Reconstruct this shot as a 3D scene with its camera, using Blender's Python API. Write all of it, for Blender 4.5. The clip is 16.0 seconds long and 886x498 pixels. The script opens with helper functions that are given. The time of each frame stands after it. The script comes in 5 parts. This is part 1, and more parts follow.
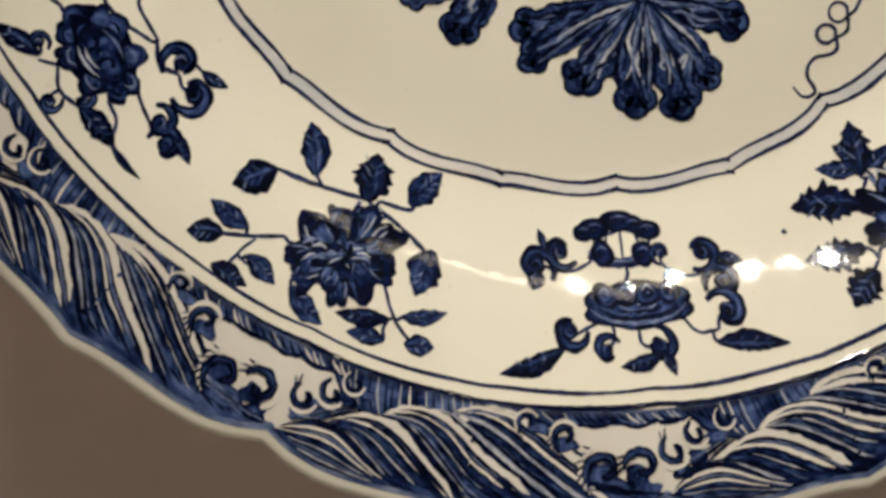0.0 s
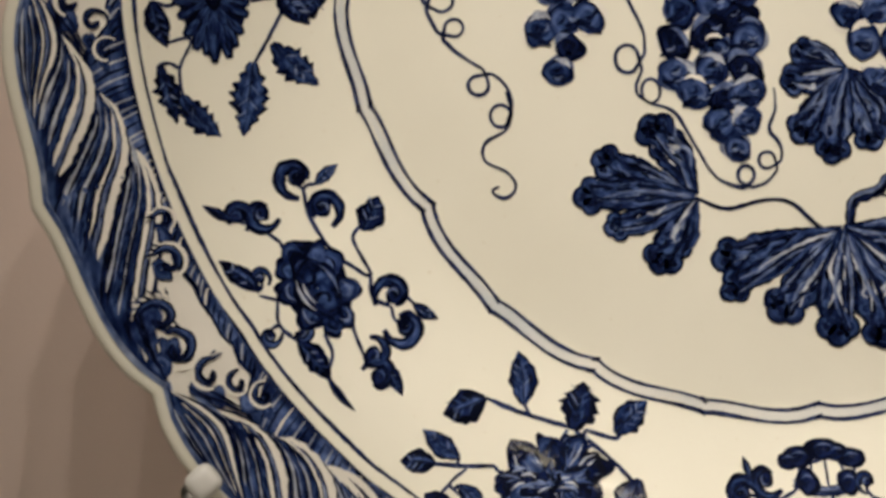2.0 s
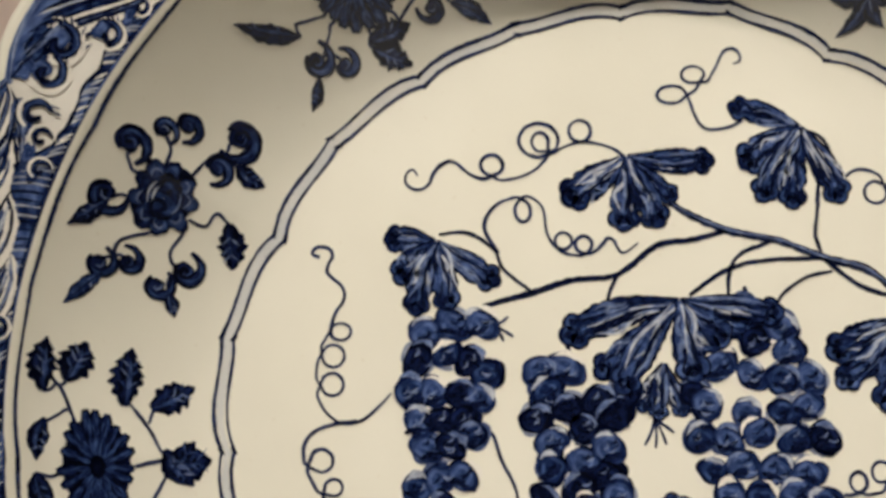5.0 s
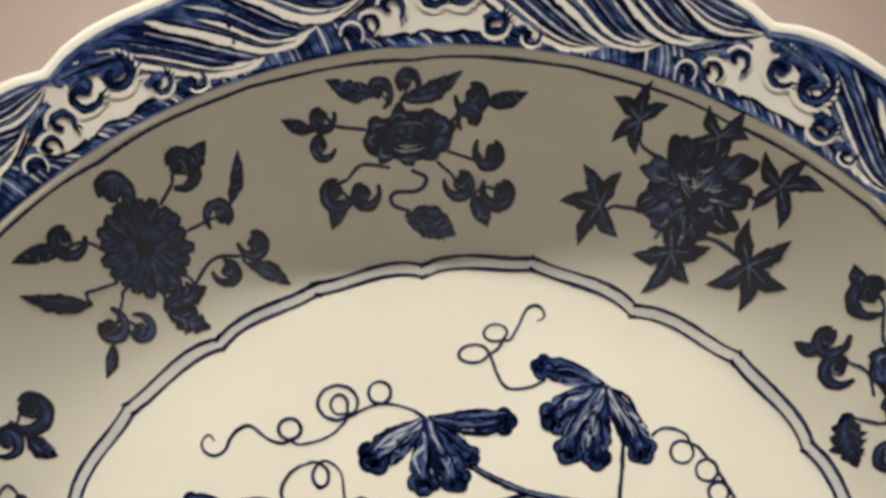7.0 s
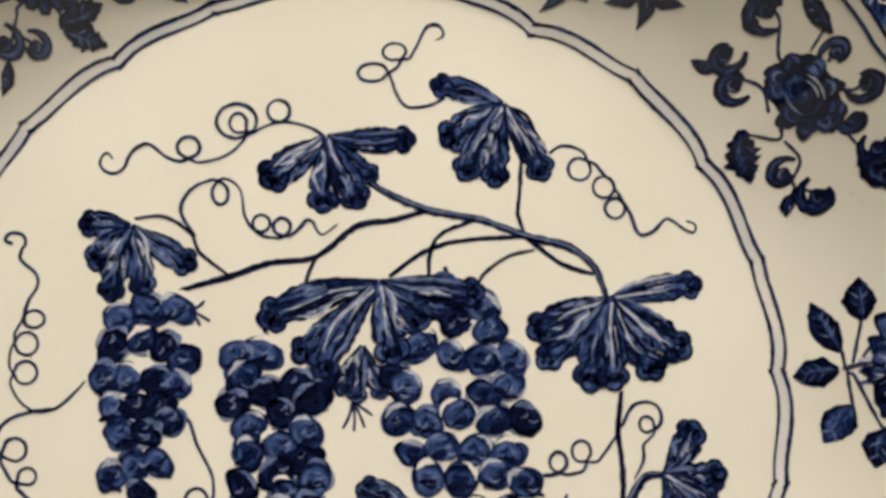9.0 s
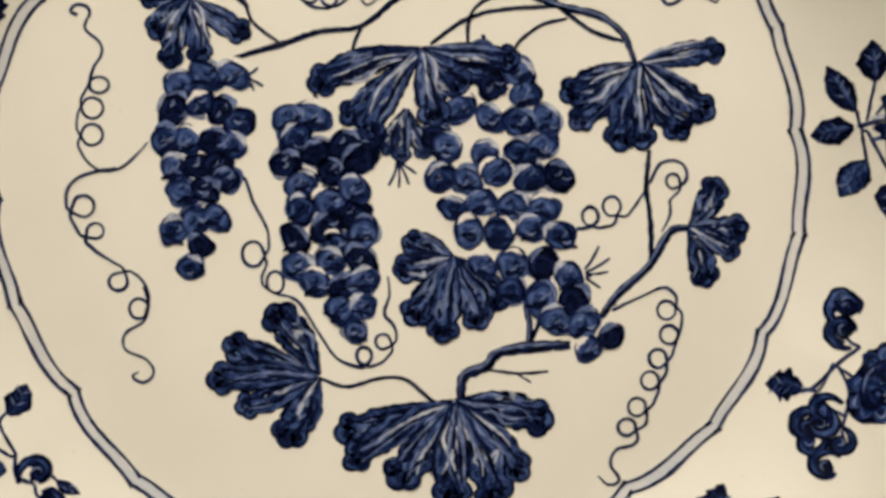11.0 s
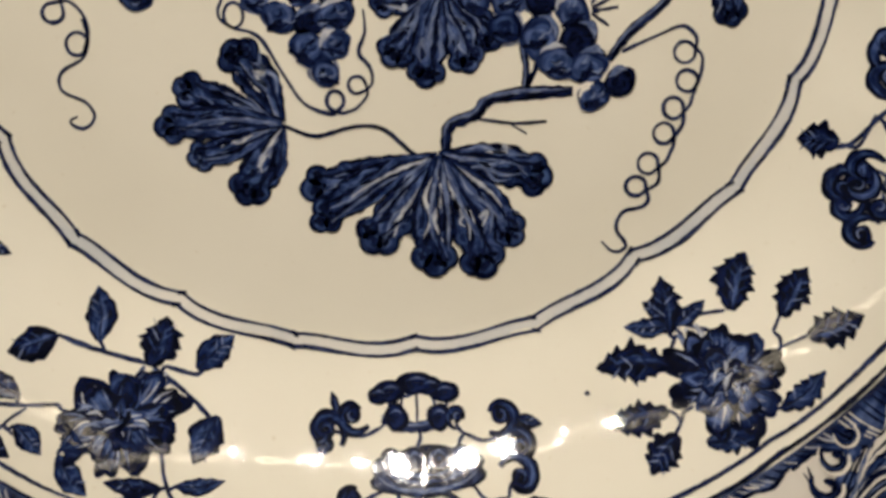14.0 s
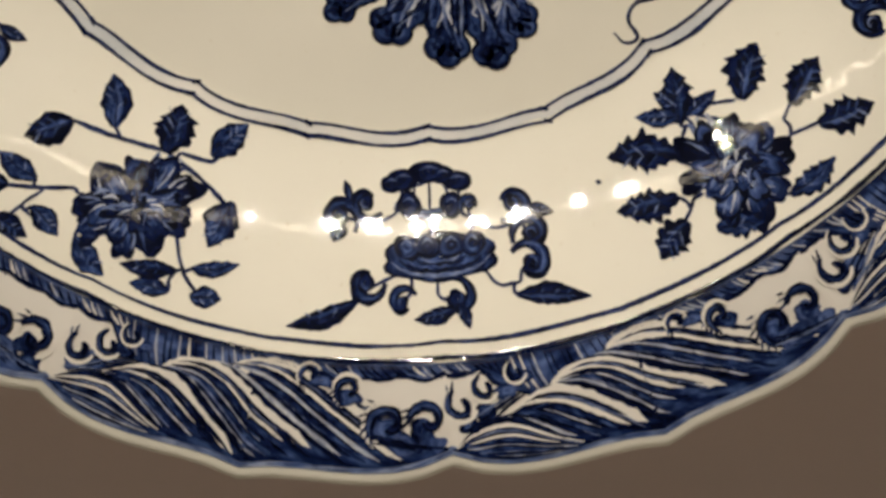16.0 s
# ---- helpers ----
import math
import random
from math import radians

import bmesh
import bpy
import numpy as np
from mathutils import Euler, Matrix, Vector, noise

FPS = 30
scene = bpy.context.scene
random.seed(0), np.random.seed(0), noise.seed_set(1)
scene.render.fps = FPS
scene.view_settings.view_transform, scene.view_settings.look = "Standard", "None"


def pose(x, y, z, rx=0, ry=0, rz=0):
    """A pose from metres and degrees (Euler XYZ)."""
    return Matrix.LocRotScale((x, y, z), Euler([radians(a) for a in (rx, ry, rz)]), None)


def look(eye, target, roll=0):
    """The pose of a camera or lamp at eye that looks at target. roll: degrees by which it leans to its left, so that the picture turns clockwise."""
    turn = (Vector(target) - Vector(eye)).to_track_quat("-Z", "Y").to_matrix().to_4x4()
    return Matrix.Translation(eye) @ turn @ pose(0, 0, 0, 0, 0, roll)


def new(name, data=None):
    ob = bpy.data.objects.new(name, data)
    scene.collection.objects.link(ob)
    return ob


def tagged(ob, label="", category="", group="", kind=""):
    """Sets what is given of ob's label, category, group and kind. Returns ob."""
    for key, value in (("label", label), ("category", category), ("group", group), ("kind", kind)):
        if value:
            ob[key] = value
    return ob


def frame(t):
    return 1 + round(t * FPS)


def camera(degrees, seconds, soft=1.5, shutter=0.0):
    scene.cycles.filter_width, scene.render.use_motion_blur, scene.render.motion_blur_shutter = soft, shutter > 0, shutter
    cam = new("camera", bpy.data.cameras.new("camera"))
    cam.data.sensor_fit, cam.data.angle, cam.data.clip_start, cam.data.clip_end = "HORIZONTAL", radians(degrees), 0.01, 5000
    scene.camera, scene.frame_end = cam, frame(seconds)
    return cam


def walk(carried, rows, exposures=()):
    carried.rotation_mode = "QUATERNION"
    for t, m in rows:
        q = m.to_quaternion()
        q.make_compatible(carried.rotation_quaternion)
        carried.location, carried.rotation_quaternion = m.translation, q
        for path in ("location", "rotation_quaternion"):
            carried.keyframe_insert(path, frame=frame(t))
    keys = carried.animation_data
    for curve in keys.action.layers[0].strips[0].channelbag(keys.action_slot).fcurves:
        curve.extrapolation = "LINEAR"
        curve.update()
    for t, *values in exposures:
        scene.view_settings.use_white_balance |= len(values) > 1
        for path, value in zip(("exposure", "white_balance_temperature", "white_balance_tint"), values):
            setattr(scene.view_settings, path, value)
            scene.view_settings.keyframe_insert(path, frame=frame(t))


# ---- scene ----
CENTRE = 1.45          # height of the dish's centre over the floor

cam = camera(26.0, 16.0, soft=3.5)
PATH = [
    (0.0, -0.1253, -0.5405, -0.0858, -7.85, -6.18, -3.41),
    (0.5, -0.1371, -0.5403, -0.0798, -6.68, -5.37, -3.53),
    (1.0, -0.1393, -0.5431, -0.0764, -5.35, -4.04, -3.62),
    (1.5, -0.1438, -0.5448, -0.0713, -4.54, -2.51, -3.77),
    (2.0, -0.1455, -0.5466, -0.0679, -4.18, -0.81, -3.70),
    (2.5, -0.1434, -0.5519, -0.0576, -3.92, 0.72, -3.64),
    (3.0, -0.1401, -0.5562, -0.0467, -4.05, 2.09, -3.50),
    (3.5, -0.1377, -0.5604, -0.0410, -4.38, 3.57, -3.53),
    (4.0, -0.1324, -0.5666, -0.0384, -4.74, 5.59, -3.69),
    (4.2, -0.1299, -0.5694, -0.0379, -4.85, 6.26, -3.75),
    (6.3, -0.0290, -0.5824, -0.0126, -0.31, 11.82, -4.14),
    (6.5, -0.0260, -0.5810, -0.0060, -0.81, 11.82, -4.19),
    (7.0, -0.0129, -0.5831, 0.0125, -1.91, 11.85, -4.33),
    (7.5, 0.0031, -0.5861, 0.0206, -2.87, 11.39, -4.41),
    (8.0, 0.0026, -0.5862, 0.0072, -3.63, 9.83, -4.59),
    (8.5, -0.0050, -0.5888, -0.0030, -4.07, 7.96, -4.65),
    (9.0, -0.0111, -0.5801, -0.0154, -4.11, 5.97, -4.77),
    (9.5, -0.0267, -0.6759, -0.0412, -4.04, 5.36, -4.84),
    (10.0, -0.0337, -0.6678, -0.0653, -4.18, 5.36, -4.87),
    (10.2, -0.0350, -0.6617, -0.0714, -4.21, 5.31, -5.01),
    (12.3, 0.0012, -0.5427, -0.0409, -1.59, -1.60, -4.93),
    (12.5, 0.0001, -0.5405, -0.0430, -1.61, -1.77, -4.87),
    (13.0, -0.0019, -0.5336, -0.0526, -1.51, -2.40, -4.71),
    (13.5, -0.0013, -0.5333, -0.0583, -1.18, -3.10, -4.60),
    (14.0, 0.0002, -0.5367, -0.0684, -1.06, -3.76, -4.49),
    (14.5, -0.0005, -0.5419, -0.0808, -0.93, -4.40, -4.40),
    (15.0, -0.0020, -0.5445, -0.0855, -0.84, -5.32, -4.36),
    (15.5, -0.0024, -0.5447, -0.0926, -0.70, -6.27, -4.32),
    (16.0, -0.0052, -0.5440, -0.0993, -0.77, -6.65, -4.26),
]

walk(cam, [(t, pose(x, y, z + CENTRE, 90 + pitch, 0, yaw) @ pose(0, 0, 0, 0, 0, roll)) for t, x, y, z, yaw, pitch, roll in PATH],
     exposures=[(0.0, -0.26, 6550, 11), (1.0, -0.24, 6550, 11), (2.0, -0.12, 6550, 11), (3.0, 0.01, 6400, 10), (4.2, 0.02, 6400, 10), (6.3, 0.05, 6250, 10),
                (7.5, 0.02, 6250, 10), (9.0, 0.01, 6350, 11), (10.0, -0.01, 6400, 11), (12.5, -0.05, 6600, 12),
                (13.5, -0.21, 6650, 12), (14.5, -0.29, 6650, 12), (16.0, -0.30, 6650, 12)])

# ---- light ----
world = bpy.data.worlds.new("gallery_air")
world.use_nodes = True
world.node_tree.nodes["Background"].inputs[0].default_value = (1.0, 0.9, 0.78, 1)
world.node_tree.nodes["Background"].inputs[1].default_value = 0.02
scene.world = world


WARM = (1.0, 0.95, 0.875)
ROOM = 4.1            # height of the gallery
SPOT_WATTS = 82.0

# ---- materials ----


def material(name, colour, rough=0.5, metal=0.0, coat=0.0):
    m = bpy.data.materials.new(name)
    m.use_nodes = True
    b = m.node_tree.nodes["Principled BSDF"]
    b.inputs["Base Color"].default_value = (*colour, 1)
    b.inputs["Roughness"].default_value = rough
    b.inputs["Metallic"].default_value = metal
    b.inputs["Coat Weight"].default_value = coat
    b.inputs["Coat Roughness"].default_value = 0.04
    return m


def node(m, kind, **values):
    n = m.node_tree.nodes.new(kind)
    for key, value in values.items():
        n.inputs[key].default_value = value
    return n


def ramp(m, stops):
    n = m.node_tree.nodes.new("ShaderNodeValToRGB")
    e = n.color_ramp.elements
    while len(e) < len(stops):
        e.new(0.5)
    for slot, (at, colour) in zip(e, stops):
        slot.position, slot.color = at, (*colour, 1)
    return n


def noise_ramp(m, scale, stops, detail=4.0, coord="Object", stretch=(1, 1, 1)):
    """Colour from noise in metres; returns the ramp node."""
    co = m.node_tree.nodes.new("ShaderNodeTexCoord")
    mp = m.node_tree.nodes.new("ShaderNodeMapping")
    mp.inputs["Scale"].default_value = stretch
    nz = node(m, "ShaderNodeTexNoise", Scale=scale, Detail=detail)
    r = ramp(m, stops)
    link = m.node_tree.links.new
    link(co.outputs[coord], mp.inputs[0])
    link(mp.outputs[0], nz.inputs["Vector"])
    link(nz.outputs["Fac"], r.inputs[0])
    return r


def mixed(m, a, b, fac, mode="MIX"):
    n = m.node_tree.nodes.new("ShaderNodeMix")
    n.data_type, n.blend_type = "RGBA", mode
    link = m.node_tree.links.new
    for value, slot in ((fac, 0), (a, 6), (b, 7)):
        if isinstance(value, (int, float)):
            n.inputs[slot].default_value = value
        elif isinstance(value, tuple):
            n.inputs[slot].default_value = (*value, 1)
        else:
            link(value, n.inputs[slot])
    return n.outputs[2]


def base(m, out):
    m.node_tree.links.new(out, m.node_tree.nodes["Principled BSDF"].inputs["Base Color"])


def bump(m, scale, height, dist=0.001, stretch=(1, 1, 1)):
    r = noise_ramp(m, scale, [(0, (0, 0, 0)), (1, (1, 1, 1))], 3.0, stretch=stretch)
    b = node(m, "ShaderNodeBump", Strength=height, Distance=dist)
    m.node_tree.links.new(r.outputs[0], b.inputs["Height"])
    m.node_tree.links.new(b.outputs[0], m.node_tree.nodes["Principled BSDF"].inputs["Normal"])


PORCELAIN = material("porcelain_glaze", (0.72, 0.66, 0.52), 0.035)
PORCELAIN.node_tree.nodes["Principled BSDF"].inputs["IOR"].default_value = 1.45
cloud = noise_ramp(PORCELAIN, 14, [(0.3, (0.752, 0.698, 0.562)), (0.7, (0.812, 0.758, 0.622))])
speck = noise_ramp(PORCELAIN, 420, [(0.70, (1, 1, 1)), (0.78, (0.84, 0.78, 0.68))], 2.0)
base(PORCELAIN, mixed(PORCELAIN, cloud.outputs[0], speck.outputs[0], 0.5, "MULTIPLY"))
bump(PORCELAIN, 60, 0.085, 0.002)


def cobalt(name, dark, mid, light, rough=0.045):
    """Underglaze cobalt: streaky, darker where the brush left more pigment at the edge of its mark."""
    m = material(name, mid, rough)
    link = m.node_tree.links.new
    uv = m.node_tree.nodes.new("ShaderNodeUVMap")
    uv.uv_map = "brush"
    sep = m.node_tree.nodes.new("ShaderNodeSeparateXYZ")
    link(uv.outputs[0], sep.inputs[0])
    edge = m.node_tree.nodes.new("ShaderNodeMath")
    edge.operation = "ABSOLUTE"
    link(sep.outputs[1], edge.inputs[0])
    mp = m.node_tree.nodes.new("ShaderNodeMapping")
    mp.inputs["Scale"].default_value = (0.30, 1.9, 1)
    link(uv.outputs[0], mp.inputs[0])
    info = m.node_tree.nodes.new("ShaderNodeNewGeometry")
    shift = node(m, "ShaderNodeVectorMath")
    shift.operation = "ADD"
    link(mp.outputs[0], shift.inputs[0])
    wide = node(m, "ShaderNodeMath")
    wide.operation, wide.inputs[1].default_value = "MULTIPLY", 40.0
    link(info.outputs["Random Per Island"], wide.inputs[0])
    link(wide.outputs[0], shift.inputs[1])
    streak = node(m, "ShaderNodeTexNoise", Scale=1.0, Detail=3.0)
    link(shift.outputs[0], streak.inputs["Vector"])
    tone = ramp(m, [(0.36, dark), (0.5, mid), (0.64, light)])
    link(streak.outputs["Fac"], tone.inputs[0])
    rim = ramp(m, [(0.62, (1, 1, 1)), (0.9, (0.35, 0.38, 0.5))])
    link(edge.outputs[0], rim.inputs[0])
    blot = noise_ramp(m, 260, [(0.35, (0.35, 0.36, 0.42)), (0.6, (1, 1, 1))], 3.0)
    c = mixed(m, tone.outputs[0], rim.outputs[0], 0.8, "MULTIPLY")
    base(m, mixed(m, c, blot.outputs[0], 0.75, "MULTIPLY"))
    bump(m, 260, 0.075, 0.0006)
    m.node_tree.nodes["Principled BSDF"].inputs["IOR"].default_value = 1.41
    return m


DARK = cobalt("cobalt_dark", (0.0014, 0.002, 0.007), (0.0035, 0.006, 0.024), (0.010, 0.018, 0.066))
BLUE = cobalt("cobalt_blue", (0.003, 0.005, 0.022), (0.010, 0.021, 0.076), (0.055, 0.095, 0.220))
MID = cobalt("cobalt_mid", (0.011, 0.021, 0.075), (0.038, 0.067, 0.172), (0.11, 0.16, 0.32))
WASH = cobalt("cobalt_wash", (0.045, 0.075, 0.18), (0.13, 0.175, 0.31), (0.30, 0.34, 0.45))
PALE = cobalt("cobalt_pale", (0.32, 0.36, 0.44), (0.50, 0.51, 0.55), (0.66, 0.64, 0.60))
LINE = cobalt("cobalt_line", (0.005, 0.007, 0.024), (0.014, 0.021, 0.064), (0.05, 0.07, 0.16))
TINT = material("tinted_glaze", (0.55, 0.55, 0.53), 0.04)
base(TINT, noise_ramp(TINT, 25, [(0.35, (0.54, 0.54, 0.52)), (0.65, (0.75, 0.70, 0.61))]).outputs[0])
BARE = material("bare_glaze", (0.72, 0.67, 0.60), 0.04)
base(BARE, noise_ramp(BARE, 60, [(0.3, (0.755, 0.695, 0.595)), (0.7, (0.81, 0.75, 0.645))]).outputs[0])

WALL = material("painted_wall", (0.42, 0.34, 0.29), 0.85)
wall_tone = noise_ramp(WALL, 3, [(0.3, (0.64, 0.505, 0.425)), (0.7, (0.69, 0.55, 0.465))])
base(WALL, wall_tone.outputs[0])
bump(WALL, 500, 0.15, 0.0005)
SIDE = material("dark_gallery_paint", (0.095, 0.093, 0.09), 0.8)
base(SIDE, noise_ramp(SIDE, 3, [(0.3, (0.085, 0.083, 0.08)), (0.7, (0.105, 0.103, 0.10))]).outputs[0])
# unseen floor, kept pale to bounce the added downlights onto dish and wall
FLOOR = material("stone_floor", (0.58, 0.53, 0.47), 0.4)
base(FLOOR, noise_ramp(FLOOR, 5, [(0.3, (0.45, 0.43, 0.40)), (0.7, (0.51, 0.49, 0.455))]).outputs[0])
CEILING = material("ceiling_paint", (0.6, 0.59, 0.57), 0.9)
base(CEILING, noise_ramp(CEILING, 3, [(0.3, (0.58, 0.57, 0.55)), (0.7, (0.62, 0.61, 0.59))]).outputs[0])
RUBBER = material("white_sleeve", (0.8, 0.76, 0.68), 0.35)
base(RUBBER, noise_ramp(RUBBER, 90, [(0.3, (0.74, 0.70, 0.62)), (0.7, (0.82, 0.78, 0.71))]).outputs[0])
STEEL = material("brushed_steel", (0.5, 0.48, 0.45), 0.35, 1.0)
BLACK = material("black_housing", (0.03, 0.03, 0.03), 0.5)


def glow(name, colour, strength):
    m = material(name, (0.8, 0.8, 0.8))
    b = m.node_tree.nodes["Principled BSDF"]
    b.inputs["Emission Color"].default_value = (*colour, 1)
    b.inputs["Emission Strength"].default_value = strength
    return m


LAMP = glow("lamp_face", (1.0, 0.93, 0.82), 20.0)
STRIP = glow("led_strip", (1.0, 0.88, 0.66), 30.0)

# ---- helpers for meshes ----


def part(name, bm, mat, parent, label=""):
    me = bpy.data.meshes.new(name)
    bm.to_mesh(me)
    bm.free()
    for f in me.polygons:
        f.use_smooth = True
    for m in (mat if isinstance(mat, (list, tuple)) else [mat]):
        me.materials.append(m)
    ob = new(name, me)
    ob.parent = parent
    if label:
        ob["label"] = label
    return ob


def box(bm, x0, x1, y0, y1, z0, z1, bevel=0.0):
    made = bmesh.ops.create_cube(bm, size=1)["verts"]
    for v in made:
        v.co = Vector((x0 if v.co.x < 0 else x1, y0 if v.co.y < 0 else y1, z0 if v.co.z < 0 else z1))
    if bevel:
        edges = {e for v in made for e in v.link_edges}
        bmesh.ops.bevel(bm, geom=list(edges), offset=bevel, segments=2, affect="EDGES", profile=0.5)
    return bm


def flat(ob):
    for f in ob.data.polygons:
        f.use_smooth = False
    return ob


# ---- the gallery ----
BACK = 0.062           # the wall's face behind the dish
for name, ext, mat, label in (
    ("wall_north", (-3.2, 3.2, BACK, BACK + 0.15, 0, ROOM), WALL, "matt taupe painted gallery wall behind the dish"),
    ("wall_south", (-3.2, 3.2, -4.65, -4.5, 0, ROOM), SIDE, "matt dark grey painted gallery wall"),
    ("wall_east", (3.2, 3.35, -4.65, BACK + 0.15, 0, ROOM), SIDE, "matt dark grey painted gallery wall"),
    ("wall_west", (-3.35, -3.2, -4.65, BACK + 0.15, 0, ROOM), SIDE, "matt dark grey painted gallery wall"),
    ("floor", (-3.35, 3.35, -4.65, BACK + 0.15, -0.1, 0), FLOOR, "plain pale stone gallery floor"),
    ("ceiling", (-3.35, 3.35, -4.65, BACK + 0.15, ROOM, ROOM + 0.1), CEILING, "plain painted gallery ceiling"),
):
    ob = flat(part(name, box(bmesh.new(), *ext), mat, None))
    tagged(ob, label, name.split("_")[0], kind="structure")


# ---- lamps over the dish ----
def spotlight(x, y, z, aim, watts=SPOT_WATTS, spread=12.5, soft=0.016):
    root = new("spotlight")
    root.matrix_world = look((x, y, z), aim)
    for name, r0, r1, z0, z1, mat in (("housing", 0.055, 0.065, 0.16, 0.0, BLACK), ("lamp_face", 0.008, 0.008, 0.004, 0.001, LAMP)):
        bm = bmesh.new()
        bmesh.ops.create_cone(bm, cap_ends=True, segments=24, radius1=r1, radius2=r0, depth=abs(z0 - z1),
                              matrix=Matrix.Translation((0, 0, (z0 + z1) / 2 if name == "housing" else -0.002)))
        part(name, bm, mat, root)
    up = ROOM - z
    bm = bmesh.new()
    bmesh.ops.create_cone(bm, cap_ends=True, segments=12, radius1=0.005, radius2=0.005, depth=up - 0.05,
                          matrix=root.matrix_world.inverted() @ Matrix.Translation((x, y - 0.02, z + 0.05 + (up - 0.05) / 2)))
    part("stem", bm, BLACK, root)
    data = bpy.data.lights.new("spot_beam", "SPOT")
    data.energy, data.spot_size, data.spot_blend, data.shadow_soft_size, data.color = watts, radians(spread), 1.0, soft, WARM
    beam = new("spot_beam", data)
    beam.matrix_world = root.matrix_world @ Matrix.Translation((0, 0, -0.03))
    return tagged(root, "small black spotlight with a warm white face, out of view", "spotlight", "gallery spotlights")


def light_strip(x0, x1, y, z):
    root = new("light_strip")
    root.location = ((x0 + x1) / 2, y, z)
    half = (x1 - x0) / 2
    part("channel", box(bmesh.new(), -half, half, -0.02, 0.02, 0.0, 0.03, 0.004), STEEL, root)
    part("diffuser", box(bmesh.new(), -half + 0.01, half - 0.01, -0.008, 0.008, -0.003, 0.0, 0.0008), STRIP, root)
    for x in (-half + 0.1, half - 0.1):
        part("hanger", box(bmesh.new(), x - 0.002, x + 0.002, -0.002, 0.002, 0.012, ROOM - z), STEEL, root)
    return tagged(root, "slim steel light strip with a warm diffuser", "light strip")


SPOT_Y, SPOT_Z = -1.50, CENTRE + 2.40
for x, share, soft in ((-0.74, 0.4, 0.008), (-0.46, 0.8, 0.012), (-0.14, 1.3, 0.018), (0.06, 1.45, 0.020), (0.30, 1.1, 0.014), (0.72, 0.45, 0.007)):
    spotlight(x, SPOT_Y, SPOT_Z, (x * 0.03, 0, CENTRE + 0.06), SPOT_WATTS * share, soft=soft)
light_strip(-2.2, 2.2, -1.52, CENTRE + 2.50)
# added fill, unseen: downlights that wash the gallery floor behind the visitor for bounce
for x in (-1.7, 0.0, 1.7):
    spotlight(x, -2.5, ROOM - 0.2, (x, -2.4, 0), 640.0, 66, 0.02)

# ---- the dish: shape ----
FLOOR_R, RISE_R, RIM_R, DEPTH, RIM_RISE = 0.126, 0.1868, 0.2140, 0.038, 0.0075
LOBES = [0.0, 0.50, 0.74, 0.80, 0.76, 0.72, 0.80, 1.1]


def lobe(theta):
    """Phase within one twelfth of the rim: 0 at a notch, 1 at a point between two notches."""
    a = (math.degrees(theta) - 90.0) / 30.0
    return abs((a + 0.5) % 1.0 - 0.5) * 2.0


def rim_radius(theta):
    p = lobe(theta) * (len(LOBES) - 1)
    i = min(int(p), len(LOBES) - 2)
    f = p - i
    return 0.2124 + 0.0058 * (LOBES[i] * (1 - f) + LOBES[i + 1] * f)


def height(x, z):
    """How far the glazed face stands proud of the dish's flat middle, at a place in metres from the centre."""
    r = math.hypot(x, z)
    if r <= FLOOR_R:
        return 0.0
    theta = math.atan2(z, x)
    if r < RISE_R:
        s = (r - FLOOR_R) / (RISE_R - FLOOR_R)
        return DEPTH * s ** 1.5 + 0.0013 * math.sin(math.pi * s) * (1 - lobe(theta)) ** 2
    s = (r - RISE_R) / (rim_radius(theta) - RISE_R)
    ridge = 0.0008 * math.exp(-((r - RISE_R - 0.0016) / 0.0011) ** 2)
    return DEPTH + RIM_RISE * s ** 0.9 + ridge


def on_dish(x, z, lift=0.0):
    """A point of the dish's glazed face (x, z in metres from its centre) and its normal, in the dish's own space."""
    e = 0.0004
    h = height(x, z)
    n = Vector(((height(x + e, z) - height(x - e, z)) / (2 * e), 1.0, (height(x, z + e) - height(x, z - e)) / (2 * e)))
    n.normalize()
    n = -n
    return Vector((x, -h, z)) + n * lift, n


dish = new("dish")
dish.location = (0, 0, CENTRE)
tagged(dish, "large blue-and-white porcelain dish with barbed rim, painted with grapes", "dish")


